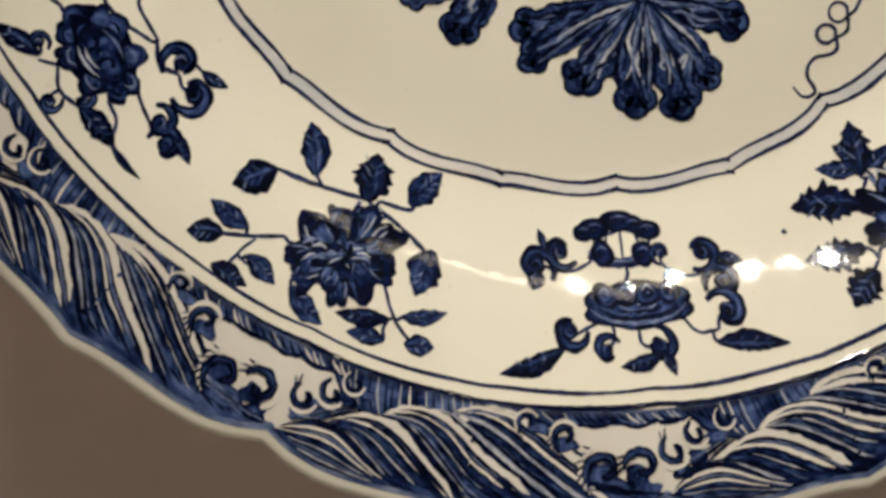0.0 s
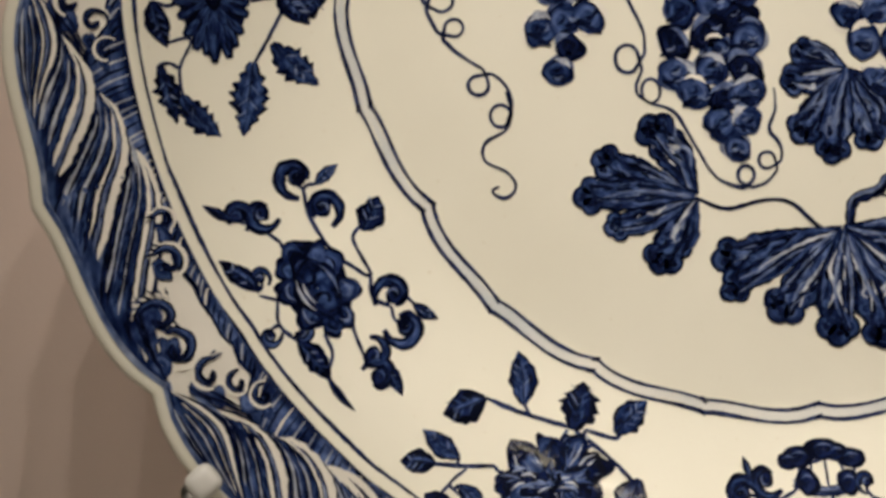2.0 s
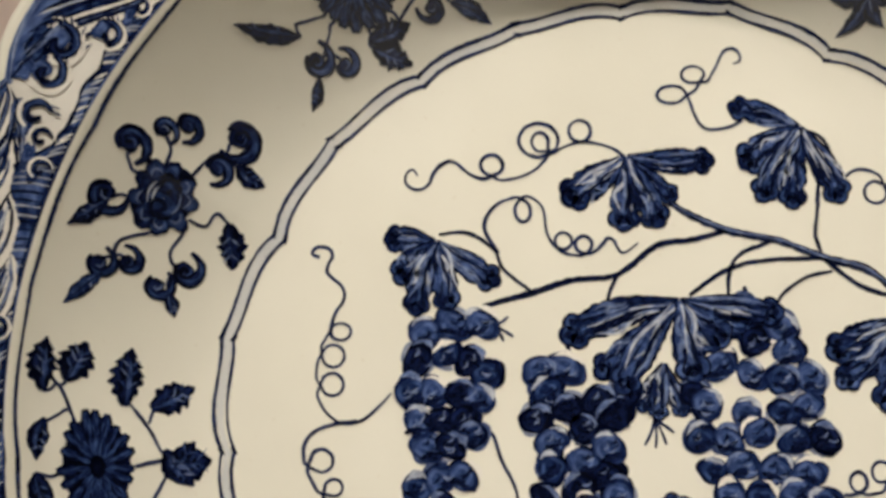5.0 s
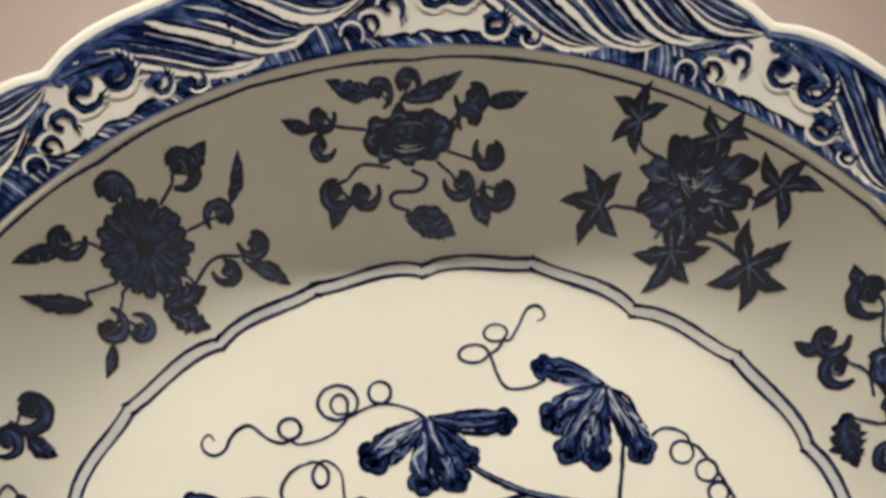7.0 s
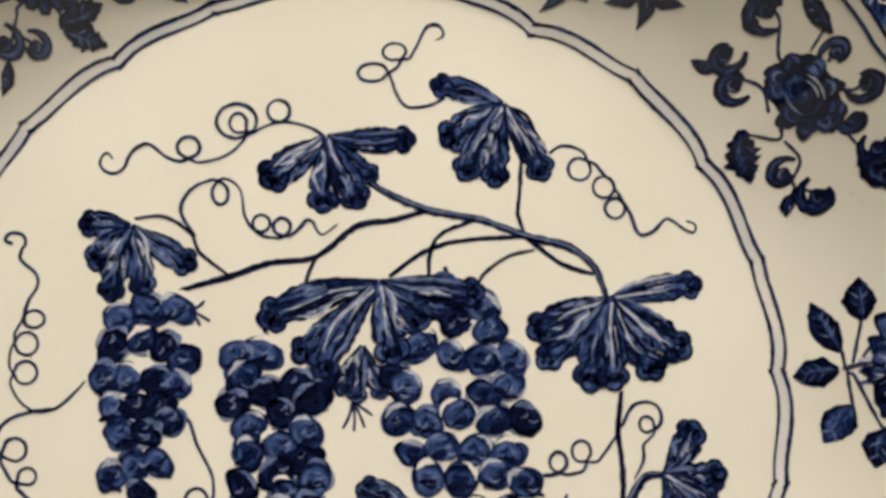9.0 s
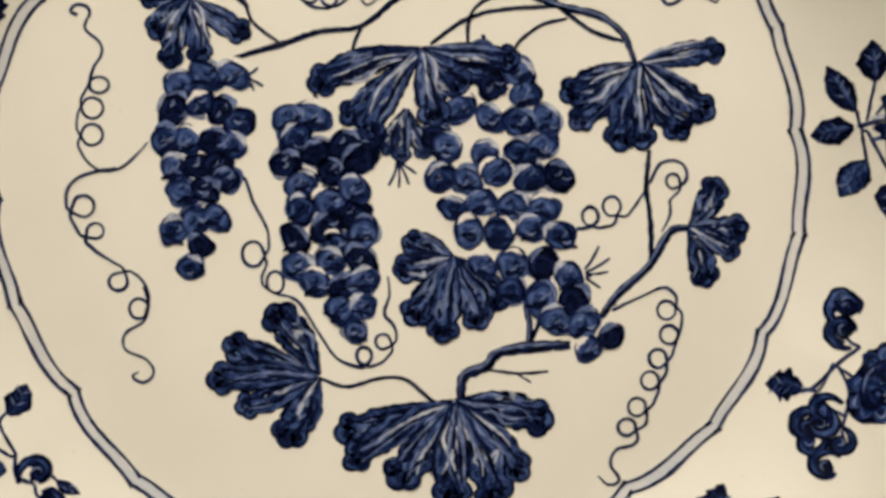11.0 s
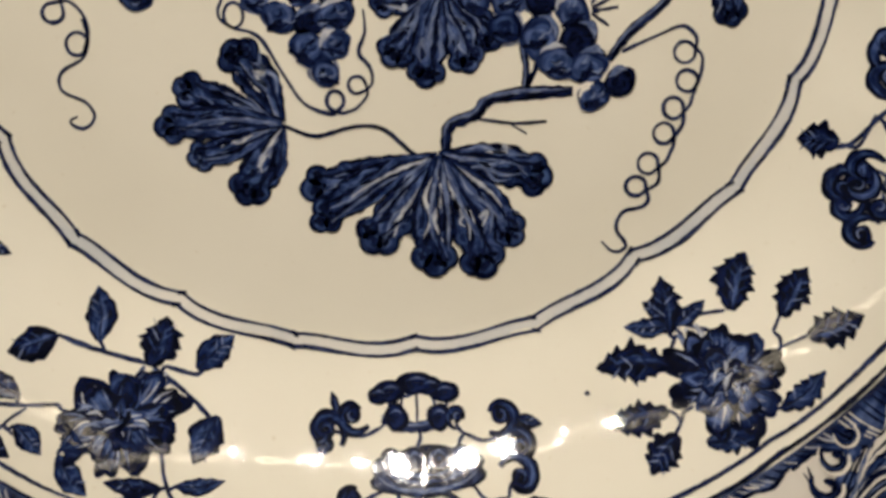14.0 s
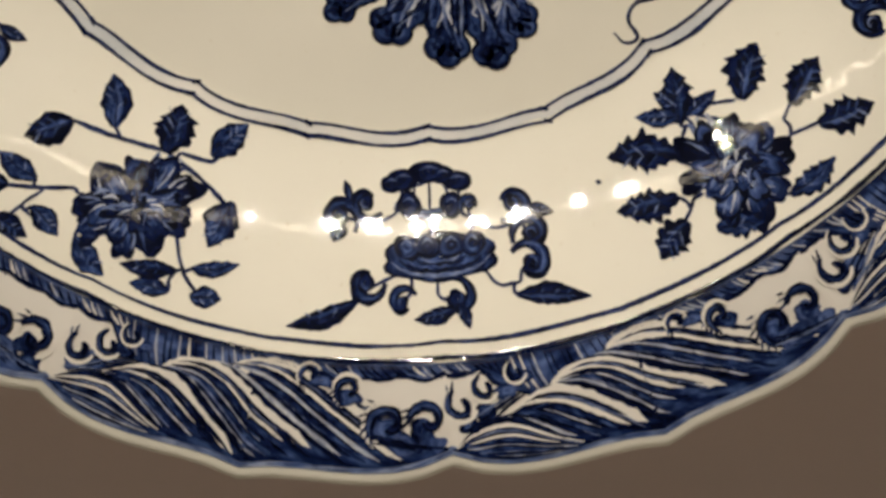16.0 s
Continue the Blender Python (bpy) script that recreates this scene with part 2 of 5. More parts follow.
def dish_body():
    steps = 720
    rings = [FLOOR_R * i / 10 for i in range(1, 11)]
    rings += [FLOOR_R + (RISE_R - FLOOR_R) * (i / 26) for i in range(1, 27)]
    verts, faces = [(0, 0, 0)], []
    shapes = []
    for r in rings:
        shapes.append(("face", r))
    for i in range(1, 25):
        shapes.append(("flange", i / 24))
    for k in range(1, 8):
        shapes.append(("lip", k / 8))
    for i in range(0, 9):
        shapes.append(("back", i / 8))
    for r, y in ((0.118, 0.002), (0.117, 0.026), (0.112, 0.026), (0.110, 0.004), (0.05, 0.009)):
        shapes.append(("foot", r, y))
    for s in shapes:
        for j in range(steps):
            th = 2 * math.pi * j / steps
            c, q = math.cos(th), math.sin(th)
            edge = rim_radius(th)
            if s[0] == "face":
                r, y = s[1], -height(s[1] * c, s[1] * q)
            elif s[0] == "flange":
                r = RISE_R + (edge - 0.0001 - RISE_R) * s[1]
                y = -height(r * c, r * q)
            elif s[0] == "lip":
                top = -height((edge - 0.0001) * c, (edge - 0.0001) * q)
                a = math.pi * s[1]
                r, y = edge + 0.0036 * math.sin(a), top + 0.0030 * (1 - math.cos(a)) - 0.0012 * math.sin(a)
            elif s[0] == "back":
                u = s[1]
                r = edge - 0.0001 + (0.122 - edge) * u
                y = -height(r * c, r * q) + 0.006 + 0.003 * u
            else:
                r, y = s[1], s[2]
            verts.append((r * c, y, r * q))
    n = len(shapes)
    for j in range(steps):
        k = (j + 1) % steps
        faces.append((0, 1 + j, 1 + k))
        for i in range(n - 1):
            a, b = 1 + i * steps, 1 + (i + 1) * steps
            faces.append((a + j, b + j, b + k, a + k))
    last = 1 + (n - 1) * steps
    faces.append(tuple(last + j for j in range(steps))[::-1])
    me = bpy.data.meshes.new("body")
    me.from_pydata(verts, [], faces)
    me.validate()
    bm = bmesh.new()
    bm.from_mesh(me)
    bpy.data.meshes.remove(me)
    bmesh.ops.recalc_face_normals(bm, faces=bm.faces)
    return part("body", bm, PORCELAIN, dish, "cream-white glazed porcelain body with a scalloped edge")


dish_body()


# ---- the clip that carries it ----
def rim_clip(theta):
    root = new("rim_clip")
    c, q = math.cos(theta), math.sin(theta)
    edge = rim_radius(theta)
    out = Vector((c, 0, q))
    root.location = Vector((0, 0, CENTRE)) + out * (edge + 0.002)
    root.rotation_euler = Euler((0, -theta, 0))
    bm = bmesh.new()
    bmesh.ops.create_cone(bm, cap_ends=True, segments=20, radius1=0.0026, radius2=0.0026, depth=BACK + 0.05,
                          matrix=Matrix.Translation((0.0035, (BACK - 0.05) / 2, 0)) @ Matrix.Rotation(math.pi / 2, 4, "X"))
    part("rod", bm, STEEL, root)
    bm = bmesh.new()
    bmesh.ops.create_uvsphere(bm, u_segments=28, v_segments=18, radius=0.0047)
    for v in bm.verts:
        q = [math.copysign(abs(k / 0.0047) ** 0.62, k) * 0.0043 for k in v.co]
        v.co = Vector((q[0] - 0.0008, q[1] * 1.15 - 0.051, q[2] * 0.95))
    part("sleeve", bm, RUBBER, root, "rounded white plastic sleeve over the rim")
    return tagged(root, "small white plastic clip gripping the dish's rim", "clip")


rim_clip(math.radians(216.8))


# ---- brushwork: thin marks of cobalt that follow the glazed face ----
INKS = [BLUE, DARK, WASH, PALE, LINE, BARE, MID, TINT]
I_BLUE, I_DARK, I_WASH, I_PALE, I_LINE, I_BARE, I_MID, I_TINT = range(8)


def spline(pts, step):
    """Even samples of a smooth curve through the points."""
    if len(pts) == 2:
        pts = [pts[0], ((pts[0][0] + pts[1][0]) / 2, (pts[0][1] + pts[1][1]) / 2), pts[1]]
    p = [np.array(q, float) for q in pts]
    p = [2 * p[0] - p[1]] + p + [2 * p[-1] - p[-2]]
    fine = []
    for i in range(1, len(p) - 2):
        for t in np.linspace(0, 1, 14, endpoint=False):
            fine.append(0.5 * (2 * p[i] + (p[i + 1] - p[i - 1]) * t + (2 * p[i - 1] - 5 * p[i] + 4 * p[i + 1] - p[i + 2]) * t * t
                               + (3 * p[i] - p[i - 1] - 3 * p[i + 1] + p[i + 2]) * t ** 3))
    fine.append(p[-2])
    fine = np.array(fine)
    run = np.r_[0, np.cumsum(np.hypot(*np.diff(fine, axis=0).T))]
    n = max(6, int(run[-1] / step))
    s = np.linspace(0, run[-1], n + 1)
    return np.stack([np.interp(s, run, fine[:, 0]), np.interp(s, run, fine[:, 1])], 1), s


class Marks:
    """One mesh of brush marks, in millimetres from the dish's centre."""

    def __init__(self):
        self.co, self.faces, self.ink, self.uv, self.lift = [], [], [], [], []

    def grid(self, rows, uvs, ink, layer):
        """rows: a list of equal rows of (x, z) points."""
        first, w = len(self.co), len(rows[0])
        for row, uvrow in zip(rows, uvs):
            self.co += [tuple(q) for q in row]
            self.uv += uvrow
            self.lift += [0.10 + 0.035 * layer] * w
        for i in range(len(rows) - 1):
            for j in range(w - 1):
                a = first + i * w + j
                f = (a, a + 1, a + w + 1, a + w)
                (x0, z0), (x1, z1), (x2, z2) = self.co[f[0]], self.co[f[1]], self.co[f[2]]
                (x3, z3) = self.co[f[3]]
                if (x2 - x0) * (z3 - z1) - (x3 - x1) * (z2 - z0) < 0:
                    f = f[::-1]
                self.faces.append(f)
                self.ink.append(ink)

    def mark(self, pts, widths, ink, layer=0, wobble=0.12, jag=0.0, ends=0.0):
        line, s = spline(pts, 0.7)
        n = len(line)
        w = np.interp(np.linspace(0, 1, n), np.linspace(0, 1, len(widths)), widths)
        seed = random.random() * 100
        run = np.gradient(line, axis=0)
        run /= np.hypot(run[:, 0], run[:, 1])[:, None] + 1e-9
        cols = 2 if w.max() < 1.6 else min(9, 3 + int(w.max() / 1.6))
        rows, uvs = [], []
        for i in range(n):
            nx, nz = -run[i, 1], run[i, 0]
            l = 1 + wobble * noise.noise((seed, s[i] * 0.55, 0)) * 2
            r = 1 + wobble * noise.noise((seed + 40, s[i] * 0.55, 0)) * 2
            if jag:
                saw = (s[i] / 3.0) % 1.0
                l *= 1 + jag * (0.5 - saw)
                r *= 1 + jag * (0.5 - saw)
            row, uvrow = [], []
            for j in range(cols):
                v = 2 * j / (cols - 1) - 1
                h = 0.5 * w[i] * v * (r if v > 0 else l)
                row.append((line[i, 0] + nx * h, line[i, 1] + nz * h))
                uvrow.append((s[i], v * (0.85 if cols == 2 else 1)))
            rows.append(row)
            uvs.append(uvrow)
        self.grid(rows, uvs, ink, layer)

    def blob(self, x, z, rx, rz, ink, layer=0, turn=0.0, wobble=0.06, lobes=0, depth=0.0):
        seed, n = random.random() * 100, 28
        rows, uvs = [], []
        for k in (0.02, 0.35, 0.65, 0.85, 1.0):
            row, uvrow = [], []
            for j in range(n + 1):
                a = 2 * math.pi * (j % n) / n
                q = k * (1 + wobble * 2 * noise.noise((seed + math.cos(a), math.sin(a), 0)))
                if lobes:
                    q *= 1 + depth * (abs(math.sin(a * lobes / 2)) - 0.6) * k
                u, v = rx * q * math.cos(a), rz * q * math.sin(a)
                row.append((x + u * math.cos(turn) - v * math.sin(turn), z + u * math.sin(turn) + v * math.cos(turn)))
                uvrow.append((math.cos(a) * k * rx, k))
            rows.append(row)
            uvs.append(uvrow)
        self.grid(rows, uvs, ink, layer)

    def build(self, name, parent, label=""):
        me = bpy.data.meshes.new(name)
        places = [on_dish(x / 1000, z / 1000, l / 1000) for (x, z), l in zip(self.co, self.lift)]
        me.from_pydata([q[0] for q in places], [], self.faces, shade_flat=False)
        for m in INKS:
            me.materials.append(m)
        me.polygons.foreach_set("material_index", self.ink)
    
        layer = me.uv_layers.new(name="brush")
        corners = np.zeros(len(me.loops), dtype=np.int32)
        me.loops.foreach_get("vertex_index", corners)
        layer.data.foreach_set("uv", np.array(self.uv, dtype=np.float32)[corners].ravel())
        me.normals_split_custom_set_from_vertices([q[1] for q in places])
        ob = new(name, me)
        ob.parent = parent
        if label:
            ob["label"] = label
        return ob


class Paint:
    """One painted motif of the dish, with its pieces: the stems are the motif's own mesh, the rest its parts."""
    LABELS = {"vine_leaf": "cobalt-blue lobed vine leaf with pale veins", "grape_bunch": "hanging bunch of dark blue grapes",
              "tendril": "thin curling blue tendril"}

    def __init__(self, name, seed):
        random.seed(seed)
        self.name, self.own, self.pieces, self.runs, self.loops = name, Marks(), [], [], []
        self.core = (0.0, 0.0)

    def piece(self, name):
        m = Marks()
        self.pieces.append((name, m))
        return m

    def stem(self, w, *pts, dark=False):
        if self.name == "tendril":
            self.runs.append(list(pts))
            return
        self.own.mark(pts, [w * 0.75, w, w * 0.85, w * 1.05, w * 0.7], I_DARK if dark else I_LINE, 1, 0.16)
        if w > 2.0:
            off = [(x - 0.12 * w, z + 0.18 * w) for x, z in pts]
            self.own.mark(off, [0.1, w * 0.3, w * 0.25, w * 0.3, 0.1], I_WASH, 2, 0.3)

    def loop(self, x, z, rx, rz):
        self.loops.append((x, z, rx, rz))

    def coil(self):
        """Draws each tendril as one running stroke that turns a full loop at each of its curls."""
        runs = [[list(q) for q in spline(pts, 1.2)[0]] for pts in self.runs]
        cuts = [[] for _ in runs]
        for x, z, rx, rz in self.loops:
            far = [(math.hypot(q[0] - x, q[1] - z), r, i) for r, run in enumerate(runs) for i, q in enumerate(run[1:-1], 1)]
            d, r, i = min(far)
            cuts[r].append((i, x, z, rx, rz))
        for run, marks in zip(runs, cuts):
            for i, x, z, rx, rz in sorted(marks, reverse=True):
                a0 = math.atan2(run[i][1] - z, run[i][0] - x)
                tx, tz = run[i + 1][0] - run[i - 1][0], run[i + 1][1] - run[i - 1][1]
                way = 1 if -math.sin(a0) * tx + math.cos(a0) * tz > 0 else -1
                ring = [[x + rx * math.cos(a0 + way * t), z + rz * math.sin(a0 + way * t)] for t in np.linspace(0.15, 2 * math.pi - 0.15, 17)]
                run[i:i + 1] = ring
            thin = [q for k, q in enumerate(run) if k % 2 == 0 or k == len(run) - 1]
            n = max(8, len(thin) // 3)
            self.own.mark(thin, [random.uniform(0.75, 1.3) for _ in range(n)] + [0.5], I_LINE, 1, 0.14)

    def disc(self, x, z, rx, rz):
        m = self.piece("petal")
        m.blob(x, z, rx, rz, I_DARK, 3, 0, 0.10)
        m.mark([(x - rx * 0.5, z + rz * 0.2), (x, z + rz * 0.45), (x + rx * 0.5, z + rz * 0.2)], [0.1, 0.5, 0.1], I_WASH, 4)

    def leaf(self, x0, z0, x1, z1, w, serrated=False):
        m = self.piece("leaf")
        w *= 1.2
        x1, z1 = x1 + 0.06 * (x1 - x0), z1 + 0.06 * (z1 - z0)
        dx, dz = x1 - x0, z1 - z0
        bend = random.uniform(-0.08, 0.08)
        mid = (x0 + dx * 0.5 - dz * bend, z0 + dz * 0.5 + dx * bend)
        pts = [(x0, z0), mid, (x1, z1)]
        shape = [0.18, 0.72, 1.0, 0.92, 0.55, 0.06]
        jag = 0.5 if serrated else 0.0
        ink = I_DARK if random.random() < 0.7 else I_BLUE
        m.mark(pts, [w * k for k in shape], I_DARK, 2, 0.12, jag)
        m.mark(pts, [w * k * 0.82 for k in shape], ink, 3, 0.12, jag * 0.6)
        m.mark([pts[0], (mid[0] + dz * 0.05, mid[1] - dx * 0.05), (x0 + dx * 0.8, z0 + dz * 0.8)], [0.1, w * 0.2, w * 0.16, 0.1], random.choice((I_BLUE, I_MID)), 3.5, 0.4)
        length = math.hypot(dx, dz)
        if w > 3.2 and length > 6:
            ux, uz = dx / length, dz / length
            m.mark([(x0, z0), mid, (x0 + dx * 0.82, z0 + dz * 0.82)], [0.5, 0.45, 0.15], I_DARK, 4)
            for side in (-1, 1):
                for k in (0.3, 0.5, 0.66):
                    a = (x0 + dx * k, z0 + dz * k)
                    b = (a[0] + ux * w * 0.28 - side * uz * w * 0.30, a[1] + uz * w * 0.28 + side * ux * w * 0.30)
                    m.mark([a, b], [0.15, 0.55, 0.1], random.choice((I_WASH, I_MID, I_BLUE)), 4, 0.3)

    def curl(self, x, z, r):
        """A scroll: its tail comes from the flower's side and rolls up into a round head."""
        m = self.piece("scroll")
        r *= 1.2
        cx, cz = self.core
        a0 = math.atan2(cz - z, cx - x) + random.uniform(-0.7, 0.7)
        d = math.hypot(cx, cz) + 1e-6
        side = ((x - cx) * cz - (z - cz) * cx) / d
        way = (1 if side > 0 else -1) * (1 if random.random() < 0.75 else -1)
        pts = []
        for i in range(10):
            k = i / 9
            a, q = a0 + way * k * 5.0, r * (0.98 - 0.66 * k)
            pts.append((x + q * math.cos(a), z + q * math.sin(a)))
        m.mark(pts, [0.22 * r, 0.42 * r, 0.62 * r, 0.66 * r, 0.6 * r, 0.55 * r], I_DARK, 2, 0.12)
        m.blob(x + 0.10 * r * math.cos(a0 + 3), z + 0.10 * r * math.sin(a0 + 3), 0.50 * r, 0.46 * r, I_DARK, 2.4, a0, 0.14)
        m.mark(pts[1:8], [0.05 * r, 0.24 * r, 0.34 * r, 0.26 * r, 0.1], random.choice((I_BLUE, I_BLUE, I_MID)), 3, 0.2)
        m.mark([(x + 0.28 * r * math.cos(a0 + way * t), z + 0.28 * r * math.sin(a0 + way * t)) for t in (0.6, 1.6, 2.6, 3.6)], [0.1, 0.55, 0.5, 0.1], random.choice((I_WASH, I_MID)), 3.6, 0.3)

    def star(self, x, z, r):
        """A maple leaf of five pointed blades that spread away from its stalk."""
        m = self.piece("leaf")
        away = math.atan2(z - self.core[1], x - self.core[0]) + random.uniform(-0.3, 0.3)
        bx, bz = x - 0.22 * r * math.cos(away), z - 0.22 * r * math.sin(away)
        for i, off in enumerate((-2.25, -1.15, 0.0, 1.1, 2.2)):
            a = away + off + random.uniform(-0.15, 0.15)
            q = r * random.uniform(1.0, 1.25) * (1.15 if i == 2 else 1.0)
            c, s = math.cos(a), math.sin(a)
            bow = random.choice((-0.12, -0.08, 0.08, 0.12)) * q
            pts = [(bx, bz), (bx + 0.5 * q * c - bow * s, bz + 0.5 * q * s + bow * c), (bx + q * c, bz + q * s)]
            m.mark(pts, [0.22 * r, 0.40 * r, 0.50 * r, 0.42 * r, 0.22 * r, 0.04], I_DARK, 2 + 0.1 * i, 0.14)
            m.mark(pts, [0.05, 0.16 * r, 0.2 * r, 0.12 * r, 0.05], random.choice((I_BLUE, I_DARK)), 3 + 0.1 * i, 0.3)
            m.mark(pts[:2], [0.3, 0.5, 0.1], I_WASH, 4, 0.3)

    def flower(self, kind, x, z, rx, rz):
        m = self.piece("blossom")
        self.core = (x, z)
        if kind == "daisy":
            n = 20
            m.blob(x, z, rx * 0.86, rz * 0.86, I_DARK, 2)
            for i in range(n):
                a = 2 * math.pi * (i + random.uniform(-0.2, 0.2)) / n
                c, s, q = math.cos(a), math.sin(a), random.uniform(0.9, 1.06)
                w = 2.1 * math.pi * min(rx, rz) / n
                for k0, k1, ink, layer, kw in ((0.5, 1.0, I_DARK, 3, 1.0), (0.55, 0.94, I_BLUE, 4, 0.62), (0.2, 0.56, I_BLUE, 5, 0.45)):
                    m.mark([(x + rx * k0 * c * q, z + rz * k0 * s * q), (x + rx * k1 * c * q, z + rz * k1 * s * q)],
                           [w * kw * 0.5, w * kw, w * kw, w * kw * 0.5], ink, layer, 0.1)
            m.blob(x, z, rx * 0.2, rz * 0.2, I_DARK, 6)
            return
        if kind == "peony":
            d = math.hypot(x, z)
            up = math.atan2(-z, -x)
            size = min(rx, rz)
            # pale throat towards the bud
            for off in (-0.28, 0.0, 0.28):
                m.mark([(x + rx * 0.6 * math.cos(up + off), z + rz * 0.6 * math.sin(up + off)), (x + (rx + 2.5) * math.cos(up + off * 0.6), z + (rz + 2.5) * math.sin(up + off * 0.6))],
                       [1.5, 1.9, 1.0], random.choice((I_PALE, I_WASH)), 1.2, 0.2)
            m.blob(x, z, rx * 0.82, rz * 0.82, I_DARK, 1.6, 0, 0.12, 8, 0.2)
            rings = [(0.66, 9, 0.42), (0.46, 6, 0.38), (0.18, 4, 0.34)]
            level = 2.0
            for k, n, petal in rings:
                first = random.random() * 6.28
                for i in range(n):
                    a = first + 2 * math.pi * i / n + random.uniform(-0.15, 0.15)
                    q = k * random.uniform(0.9, 1.1)
                    px, pz, pr = x + rx * q * math.cos(a), z + rz * q * math.sin(a), petal * size * random.uniform(0.85, 1.15)
                    m.blob(px, pz, pr * 1.22, pr * 0.80, I_DARK, level, a, 0.25, 5, 0.16)
                    m.blob(px - 0.08 * pr * math.cos(a), pz - 0.08 * pr * math.sin(a), pr * 1.06, pr * 0.66, random.choice((I_BLUE, I_BLUE, I_MID, I_DARK)), level + 0.15, a, 0.25, 5, 0.16)
                    for off in (-0.42, -0.1, 0.2, 0.46):
                        u0, u1, sway = random.uniform(-1.0, -0.5), random.uniform(0.3, 0.85), random.uniform(-0.2, 0.2)
                        fold = [(px + pr * (u * math.cos(a) - v * math.sin(a)), pz + pr * (u * math.sin(a) + v * math.cos(a)))
                                for u, v in ((u0, off * 0.5), (0.5 * (u0 + u1), off + sway), (u1, off * 1.1 - sway * 0.4))]
                        m.mark(fold, [0.2, random.uniform(0.5, 1.0), 0.6, 0.1], random.choice((I_WASH, I_WASH, I_MID, I_PALE, I_DARK)), level + 0.3, 0.4)
                    level += 0.22
            for i in range(7):
                u, v = rx * random.uniform(-0.45, 0.45), rz * random.uniform(-0.4, 0.4)
                a = up + random.uniform(-0.5, 0.5) + 1.57
                m.mark([(x + u, z + v), (x + u + 2.0 * math.cos(a), z + v + 2.0 * math.sin(a)), (x + u + 4.2 * math.cos(a + 0.4), z + v + 4.2 * math.sin(a + 0.4))],
                       [0.2, random.uniform(0.7, 1.3), 0.2], random.choice((I_PALE, I_WASH)), level + 0.3, 0.35)
            return
        if kind == "rose":
            lean = math.atan2(z, x) + math.pi / 2 if rx < rz else 0.0
            long, short = max(rx, rz) * 1.06, min(rx, rz) * 0.88
            c, q = math.cos(lean), math.sin(lean)

            def at(u, v):
                return (x + long * u * c - short * v * q, z + long * u * q + short * v * c)

            def ring(k, n=20, t0=0.0, t1=6.4):
                return [at(k * math.cos(t), k * math.sin(t)) for t in np.linspace(t0, t1, n)]
            m.blob(x, z, long * 0.94, short * 0.92, I_DARK, 2, lean, 0.12, 9, 0.10)
            for i in range(9):
                t = 0.35 + 2 * math.pi * i / 9 + random.uniform(-0.15, 0.15)
                px, pz = at(0.70 * math.cos(t), 0.70 * math.sin(t))
                pr = 0.42 * short * random.uniform(0.9, 1.15)
                m.blob(px, pz, pr, pr * 0.8, I_DARK, 2.6 + 0.1 * i, lean + t, 0.2)
                m.blob(px, pz, pr * 0.86, pr * 0.66, random.choice((I_BLUE, I_BLUE, I_MID)), 2.9 + 0.1 * i, lean + t, 0.2)
                fold = [at((0.62 + 0.22 * u) * math.cos(t + v), (0.62 + 0.22 * u) * math.sin(t + v)) for u, v in ((0.2, -0.26), (0.8, -0.08), (0.9, 0.1), (0.3, 0.28))]
                m.mark(fold, [0.1, 0.8, 0.6, 0.1], random.choice((I_WASH, I_WASH, I_DARK, I_MID)), 4.0, 0.35)
            m.blob(x, z, long * 0.62, short * 0.60, I_DARK, 5.0, lean, 0.16, 5, 0.12)
            m.blob(x, z, long * 0.56, short * 0.53, I_BLUE, 5.2, lean, 0.2, 5, 0.14)
            for u, way in ((-0.26, 1), (0.26, -1)):
                coil = [at(u + 0.30 * (1 - k / 12) * math.cos(1.2 + way * k * 0.72), 0.46 * (1 - k / 12) * math.sin(1.2 + way * k * 0.72)) for k in range(11)]
                m.mark(coil, [0.9, 1.5, 1.6, 1.3, 1.2], I_DARK, 6.2, 0.25)
            for k in (0.34, 0.50):
                m.mark(ring(k, 8, 4.0, 5.4), [0.1, 0.8, 0.6, 0.1], I_PALE, 6.6, 0.35)
            m.mark(ring(0.5, 8, 0.9, 2.3), [0.1, 0.8, 0.6, 0.1], I_WASH, 6.6, 0.35)
            return
        # lotus: a wide bowl of petals with a pod
        m.blob(x, z, rx, rz, I_DARK, 2, 0, 0.06, 6, 0.12)
        m.blob(x, z, rx * 0.94, rz * 0.92, I_BLUE, 3, 0, 0.06, 6, 0.12)
        for k, ink, w in ((0.86, I_WASH, 1.0), (0.72, I_DARK, 1.5), (0.6, I_MID, 1.6), (0.46, I_DARK, 1.2), (0.34, I_WASH, 0.9)):
            pts = [(x + rx * k * math.cos(t), z + rz * (k * math.sin(t) + 0.12)) for t in (3.35, 3.9, 4.45, 5.0, 5.5, 6.07)]
            m.mark(pts, [0.2, w, w * 1.2, w, 0.2], ink, 4 + k, 0.35)
        for sx in (-0.55, -0.2, 0.2, 0.55):
            px, pz = x + rx * sx, z + rz * 0.45
            m.blob(px, pz, rx * 0.24, rz * 0.5, I_DARK, 5, sx, 0.12)
            m.blob(px, pz, rx * 0.19, rz * 0.4, I_BLUE, 5.5, sx, 0.12)
            m.mark([(px - rx * 0.1, pz + rz * 0.1), (px, pz + rz * 0.3), (px + rx * 0.1, pz + rz * 0.1)], [0.1, 0.8, 0.1], I_WASH, 6, 0.3)

